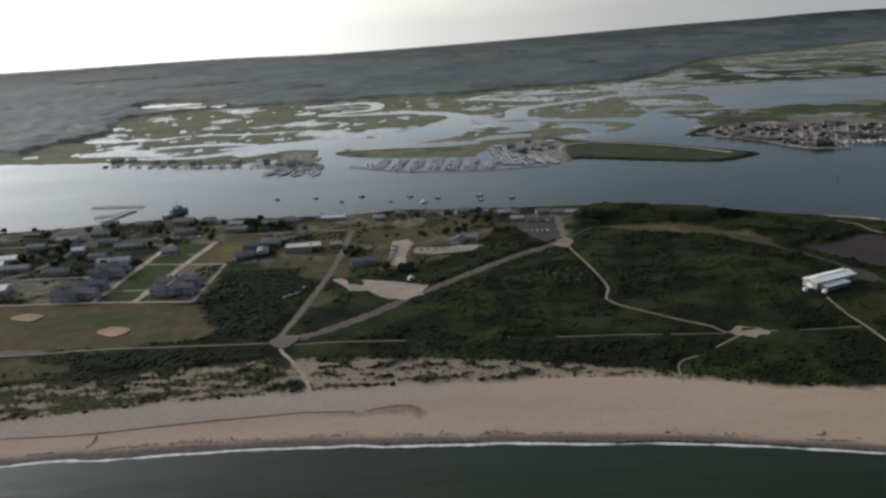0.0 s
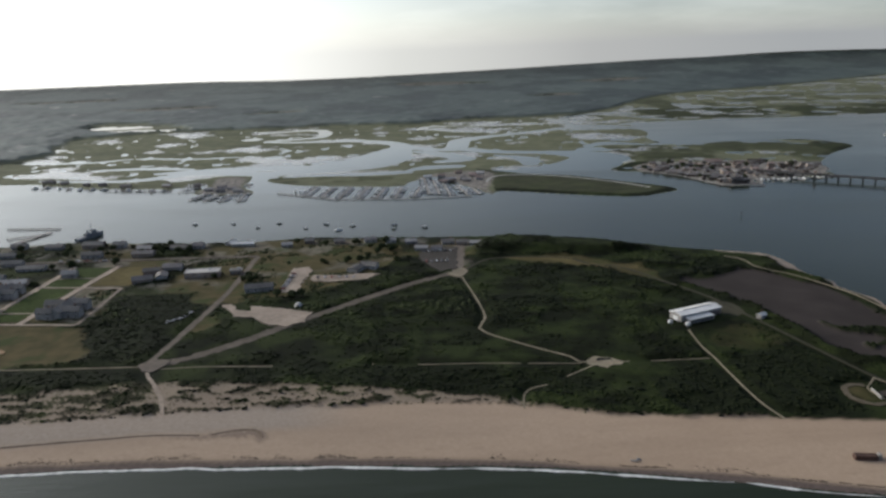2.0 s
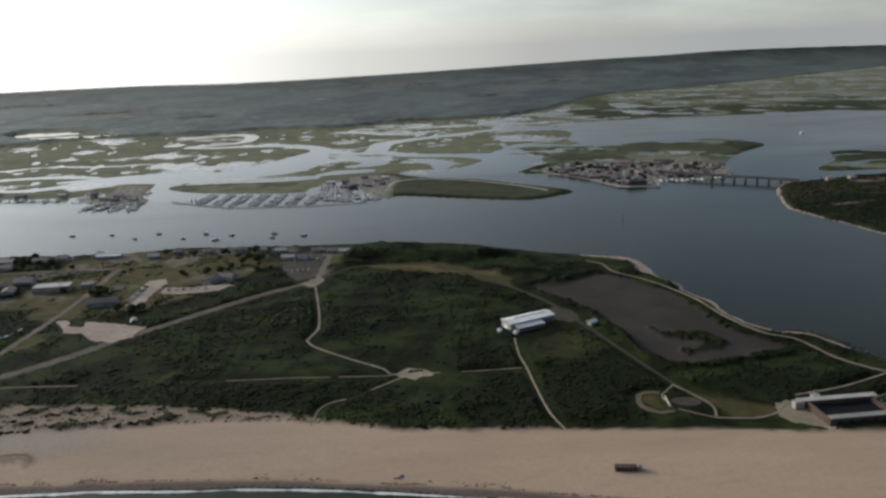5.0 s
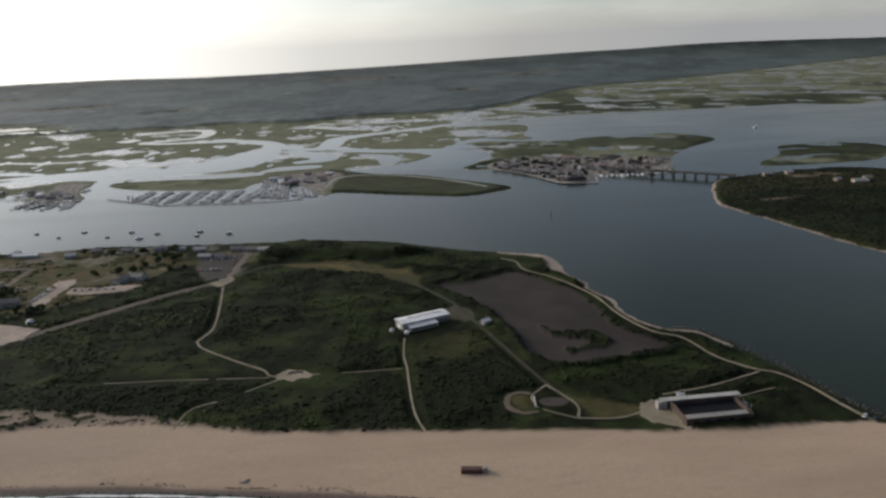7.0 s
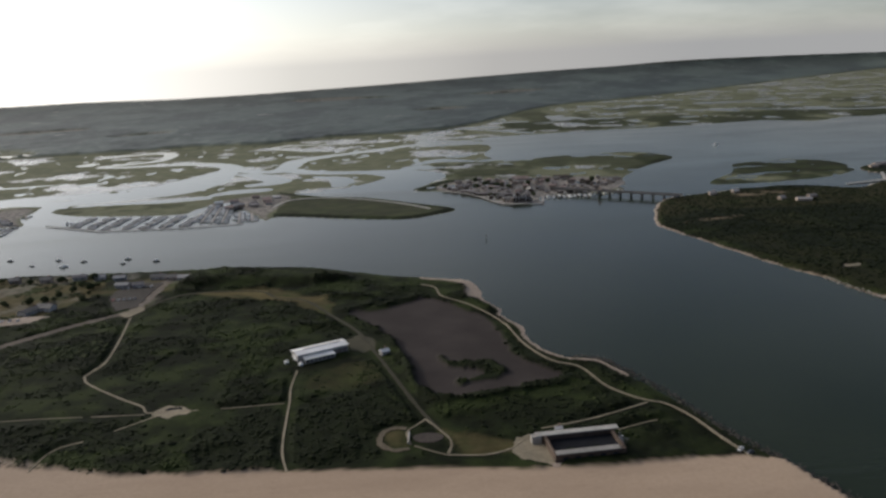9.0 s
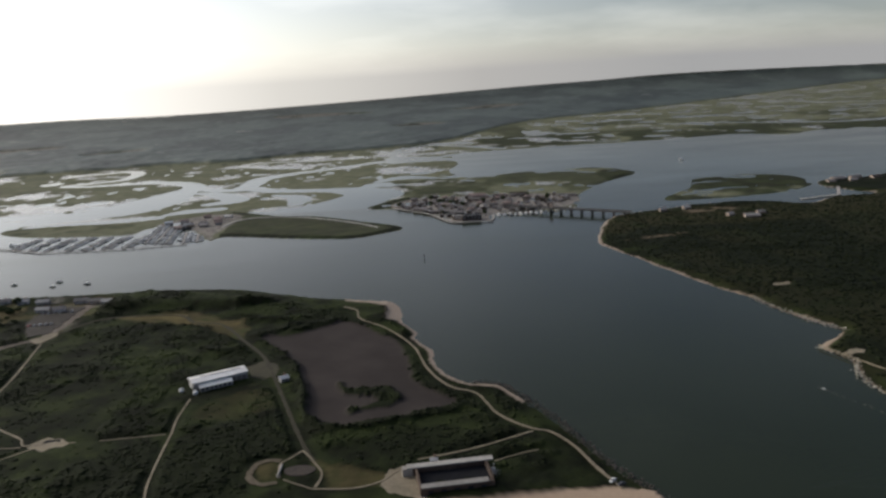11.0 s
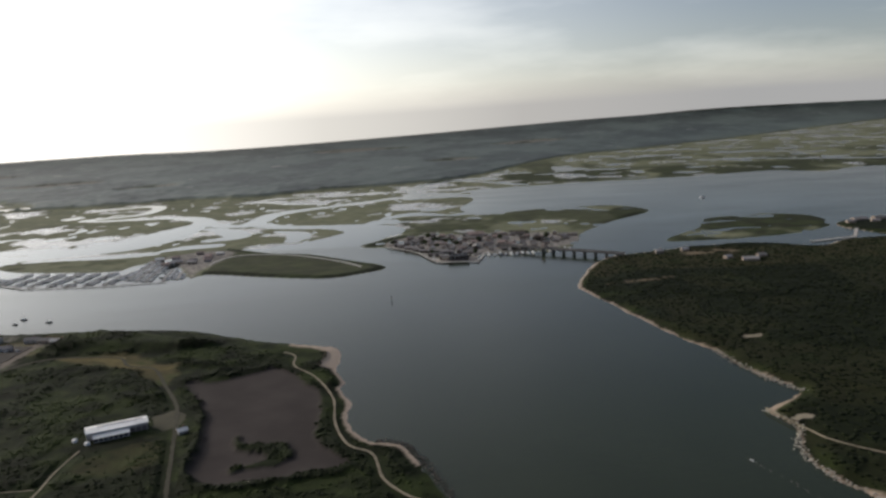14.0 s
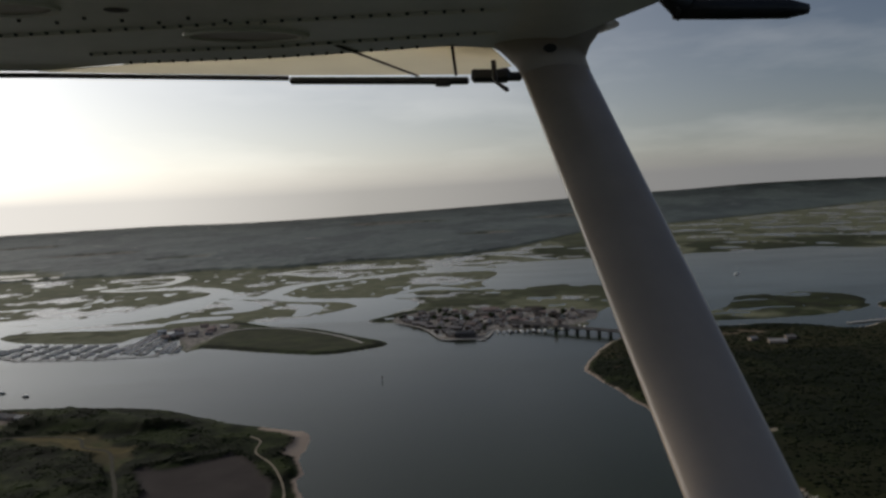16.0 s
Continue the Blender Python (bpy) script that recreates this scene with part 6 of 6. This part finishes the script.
TREES = [tree(1, 3.4, 5.4), tree(2, 2.8, 4.6), tree(3, 4.0, 5.8), tree(4, 2.5, 3.8)]
spots = []
for cx, cy, sx, sy, n in ((-320, 655, 110, 70, 46), (-270, 735, 130, 22, 24), (-150, 715, 60, 16, 9), (-75, 628, 26, 16, 8), (5, 665, 40, 18, 7), (40, 700, 40, 25, 9), (-190, 735, 40, 16, 7), (-30, 575, 26, 12, 5), (-10, 740, 70, 10, 6)):
    for _ in range(n):
        spots.append((rnd.gauss(cx, sx * 0.55), rnd.gauss(cy, sy * 0.55)))
keep = []
for x, y in spots:
    if y < 760 and not any(abs(x - o.location.x) < 9 and abs(y - o.location.y) < 8 for o in scene.objects if o.parent is None and o.type == "EMPTY" and o.name.split(".")[0] in ("house", "storehouse", "barrack", "office_block", "boathouse")):
        keep.append((x, y))
hx = land_fields(np.array([p[0] for p in keep]), np.array([p[1] for p in keep]))
i = -1
for (x, y), z, tr in zip(keep, hx[0], hx[2]):
    if tr < 2.0 or z < 1.2:
        continue
    i += 1
    m = pose(x, y, z - 0.1, 0, 0, rnd.uniform(0, 360)) @ Matrix.Diagonal((*(3 * [rnd.uniform(0.75, 1.2)]), 1))
    if i < 4:
        TREES[i].matrix_world = m
    else:
        copy_thing(TREES[i % 4], m)

# trees between the houses of the harbour town
for k in range(70):
    x, y = rnd.uniform(415, 690), rnd.uniform(1040, 1236)
    if inside(np.array([x]), np.array([y]), tl_line)[0] and not any(abs(x - a) < 8 and abs(y - b) < 7 for a, b in placed):
        tagged(copy_thing(TREES[k % 4], pose(x, y, 0.75, 0, 0, rnd.uniform(0, 360)) @ Matrix.Diagonal((*(3 * [rnd.uniform(0.8, 1.3)]), 1))), "dark green tree between harbour-town houses", "tree", "trees of the town")

# ---- high wing and strut of the light aircraft, where its flight ends ----
wing = tagged(new("aircraft_wing"), "grey-white high wing with a streamlined strut of a light aircraft", "aircraft wing")
wing.matrix_world = aim(510.51, 60.98, 189.51, 1.60, -4.63, -2.45)


def aircraft_paint(name, c, rough):
    m = Mat(name, rough, spec=0.5)
    dirt = m.ramp(m.noise(0.35, 5, 0.65), (0.3, 0.86), (0.7, 1.03))
    m.color(m.mix(1.0, m.mix(m.ramp(m.noise(0.06, 3), (0.35, 0.0), (0.7, 0.25)), c, [v * 0.85 for v in c]), dirt, "MULTIPLY"))
    m.b.inputs["Coat Weight"].default_value = 0.25
    m.b.inputs["Coat Roughness"].default_value = 0.15
    return m.m


M_SKIN = aircraft_paint("wing_paint", (0.92, 0.9, 0.86), 0.3)
M_CREAM = aircraft_paint("aileron_paint", (0.9, 0.86, 0.77), 0.42)
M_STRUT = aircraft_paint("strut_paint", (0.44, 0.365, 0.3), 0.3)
M_BLACK = worn("black_fitting", (0.02, 0.02, 0.022), 0.5, size=0.1)


def loft(rows, n=24):
    """A closed skin through ellipses: centre, half chord along a, half thickness along b."""
    bm = bmesh.new()
    loops = [[bm.verts.new(Vector(c) + Vector(a) * math.cos(6.28319 * i / n) + Vector(b) * math.sin(6.28319 * i / n)) for i in range(n)] for c, a, b in rows]
    for p, q in zip(loops, loops[1:]):
        for i in range(n):
            bm.faces.new((p[i], p[(i + 1) % n], q[(i + 1) % n], q[i]))
    bm.faces.new(loops[0])
    bm.faces.new(loops[-1])
    bmesh.ops.recalc_face_normals(bm, faces=bm.faces)
    return bm


# strut axis in the wing's own frame: x forward, y up, z inboard
S0, S1 = Vector((0.323, 0.524, -2.3)), Vector((0.506, -0.4, -1.365))
axis = (S1 - S0).normalized()
chord = (Vector((1, 0, 0)) - axis * axis.x).normalized()
thick = axis.cross(chord)
rows = [(S0 + (S1 - S0) * t, chord * 0.1, thick * 0.034) for t in (-0.06, 0.0, 0.25, 0.5, 0.75, 1.0, 1.25)]
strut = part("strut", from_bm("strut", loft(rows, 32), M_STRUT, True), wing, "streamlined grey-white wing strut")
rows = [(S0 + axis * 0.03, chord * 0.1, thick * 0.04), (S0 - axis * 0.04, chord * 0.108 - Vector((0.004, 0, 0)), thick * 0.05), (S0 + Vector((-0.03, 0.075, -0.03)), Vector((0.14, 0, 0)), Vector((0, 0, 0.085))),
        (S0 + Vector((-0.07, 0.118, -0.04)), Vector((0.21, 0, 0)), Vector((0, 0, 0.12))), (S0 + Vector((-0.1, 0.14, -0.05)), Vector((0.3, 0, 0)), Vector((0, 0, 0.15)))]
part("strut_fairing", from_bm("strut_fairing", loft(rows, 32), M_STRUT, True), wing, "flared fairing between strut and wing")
part("fairing_screw", from_bm("fairing_screw", loft([(S0 + Vector((-0.02, 0.045, 0.062)), (0.02, 0, 0), (0, 0.013, 0)), (S0 + Vector((-0.02, 0.045, 0.07)), (0.018, 0, 0), (0, 0.011, 0))], 10), M_BLACK), strut)
# lower skin with thickness, in the plane 0.6 m over the eye; the translucent aileron closes it behind
def plate(name, outline, y0, y1, mat, label="", parent=None):
    bm = bmesh.new()
    lo, up = [[bm.verts.new((x, y, -d)) for x, d in outline] for y in (y0, y1)]
    bm.faces.new(lo)
    bm.faces.new(up[::-1])
    for i in range(len(lo)):
        j = (i + 1) % len(lo)
        bm.faces.new((lo[i], lo[j], up[j], up[i]))
    bmesh.ops.recalc_face_normals(bm, faces=bm.faces)
    return part(name, from_bm(name, bm, mat), parent or wing, label)


def translucent_skin(name, c):
    """Translucency added to brighten the panel: the light of the sky shines through."""
    m = Mat(name, 0.6)
    col = m.mix(m.ramp(m.noise(0.25, 4), (0.35, 0.0), (0.7, 0.35)), c, [v * 0.8 for v in c])
    m.color(col)
    t, x = m.n.new("ShaderNodeBsdfTranslucent"), m.n.new("ShaderNodeMixShader")
    m.l.new(col, t.inputs[0])
    x.inputs[0].default_value = 0.88
    m.l.new(m.b.outputs[0], x.inputs[1])
    m.l.new(t.outputs[0], x.inputs[2])
    m.l.new(x.outputs[0], m.n["Material Output"].inputs[0])
    return m.m


M_TRANSLUCENT = translucent_skin("translucent_cream", (0.95, 0.9, 0.76))
skin = plate("lower_skin", [(-2.2, 1.2), (-1.27, 2.28), (-1.03, 2.575), (-1.0, 2.56), (-0.54, 2.49), (0.01, 2.34), (0.15, 2.36), (0.2, 2.46), (0.38, 2.2), (0.52, 1.93), (0.62, 1.5), (0.7, 0.9), (-2.2, 0.9)], 0.6, 0.74, M_SKIN)
plate("aileron", [(-1.37, 2.68), (-1.03, 2.58), (-0.995, 2.563), (-0.537, 2.493), (0.01, 2.343), (0.147, 2.363), (0.225, 2.6), (0.09, 2.72), (-0.536, 2.735), (-1.03, 2.71)], 0.6, 0.603, M_TRANSLUCENT, "cream aileron, brightened by added translucency")
plate("flap", [(-2.3, 1.3), (-1.28, 2.29), (-1.04, 2.58), (-1.38, 2.69), (-2.6, 2.68)], 0.604, 0.62, M_SKIN, "shaded grey flap set above the skin edge")
plate("tip_trim", [(-2.6, 2.665), (-1.37, 2.69), (-1.03, 2.715), (-0.536, 2.74), (-0.536, 2.752), (-1.03, 2.727), (-1.37, 2.71), (-2.6, 2.69)], 0.585, 0.6, M_BLACK)
part("push_rod", from_bm("push_rod", box(0.62, 0.024, 0.024, False, 0.006), M_BLACK), wing, "black push rod", pose(-0.22, 0.582, -2.735))
part("rod_joint", from_bm("rod_joint", loft([((0.0, 0.59, -2.73), (0.03, 0, 0), (0, 0, 0.016)), ((0.0, 0.562, -2.73), (0.026, 0, 0), (0, 0, 0.014))], 12), M_BLACK), wing)
part("hinge_block", from_bm("hinge_block", join(box(0.13, 0.045, 0.05, False, 0.01), box(0.05, 0.028, 0.03, False, 0.006, at=(0.08, -0.004, 0))), M_BLACK), wing, "", pose(0.16, 0.584, -2.66))


def oval_ring(cx, cd, sx, sd):
    """A raised pale ring round a hand hole and the cover set into it."""
    bm = bmesh.new()
    n = 40
    loops = [[bm.verts.new((cx + sx * k * math.cos(i * math.tau / n), y, -cd + sd * k * math.sin(i * math.tau / n))) for i in range(n)] for k, y in ((1.0, 0.6), (0.97, 0.592), (0.88, 0.592), (0.85, 0.6))]
    for p, q in zip(loops, loops[1:]):
        for i in range(n):
            bm.faces.new((p[i], p[(i + 1) % n], q[(i + 1) % n], q[i]))
    bmesh.ops.recalc_face_normals(bm, faces=bm.faces)
    part("cover_ring", from_bm("cover_ring", bm, M_CREAM), skin, "pale ring round a hand hole")
    part("inspection_cover", from_bm("inspection_cover", loft([((cx, 0.601, -cd), (sx * 0.84, 0, 0), (0, 0, sd * 0.84)), ((cx, 0.597, -cd), (sx * 0.82, 0, 0), (0, 0, sd * 0.82))], 32), M_STRUT), skin, "darker oval inspection cover")


oval_ring(-0.552, 2.216, 0.18, 0.066)
oval_ring(-1.09, 1.965, 0.14, 0.062)
# lapped skin edges, seams and rows of rivets
LAPS = [[(-1.24, 2.216), (-0.752, 2.13), (0.163, 1.963)], [(-1.08, 2.428), (-0.472, 2.327), (0.149, 2.176)], [(-1.0, 2.535), (-0.54, 2.466), (0.0, 2.32)]]
dots = []
for pts in LAPS:
    line = [Vector((x, 0.598, -d)) for x, d in pts]
    for p, q in zip(line, line[1:]):
        ln, turn = (q - p).length, math.degrees(math.atan2(-(q - p).z, (q - p).x))
        if pts is not LAPS[2]:
            part("skin_lap", from_bm("skin_lap", box(ln, 0.006, 0.014, False), M_CREAM), skin, "pale lapped skin edge", pose(*((p + q) / 2 + Vector((0, 0, -0.012))), 0, turn, 0))
        for i in range(int(ln / 0.048)):
            dots.append(p + (q - p) * (i * 0.048 / ln))
for i, (p, q) in enumerate((((-0.326, 2.295), (-0.086, 2.73)), ((0.027, 2.33), (0.045, 2.72)))):
    a_, b_ = Vector((p[0], 0.597, -p[1])), Vector((q[0], 0.597, -q[1]))
    part("seam", from_bm("seam", box((b_ - a_).length, 0.004, 0.009, False), M_TARRED), skin, "dark seam in the aileron", pose(*((a_ + b_) / 2), 0, math.degrees(math.atan2(-(b_ - a_).z, (b_ - a_).x)), 0))
dots += [Vector((-1.2 + 0.09 * i, 0.598, -(2.05 + 0.02 * (i % 3)))) for i in range(9)]
bm = bmesh.new()
for p in dots:
    bmesh.ops.create_cone(bm, cap_ends=True, segments=6, radius1=0.0065, radius2=0.004, depth=0.008, matrix=Matrix.Translation(p) @ pose(0, 0, 0, 90))
tagged(part("rivets", from_bm("rivets", bm, M_BLACK), skin), kind="stuff")
# black oval screw head on the lower skin
part("drain_hole", from_bm("drain_hole", loft([((-0.82, 0.601, -1.985), (0.034, 0, 0), (0, 0, 0.02)), ((-0.82, 0.598, -1.985), (0.03, 0, 0), (0, 0, 0.017))], 14), M_BLACK), skin)
part("tie_down_ring", from_bm("tie_down_ring", loft([((0.16, 0.6, -2.52), (0.008, 0, 0), (0, 0, 0.008)), ((0.165, 0.53, -2.5), (0.008, 0, 0), (0, 0, 0.008)), ((0.2, 0.5, -2.48), (0.008, 0, 0), (0, 0.008, 0))], 8), M_BLACK), wing)
rows = [((0.55, 0.68, -1.95), (0.03, 0, 0), (0, 0, 0.03)), ((0.565, 0.615, -1.95), (0.035, 0, 0), (0, 0, 0.03)), ((0.6, 0.592, -1.95), (0.02, 0.03, 0), (0, 0, 0.03))]
part("pitot_mast", from_bm("pitot_mast", loft(rows, 12), M_BLACK, True), wing)
rows = [((x, 0.592, -1.95), (0, r, 0), (0, 0, r)) for x, r in ((0.57, 0.026), (0.7, 0.026), (0.85, 0.024), (0.9, 0.012))]
part("pitot_tube", from_bm("pitot_tube", loft(rows, 14), M_BLACK, True), wing, "black pitot tube")
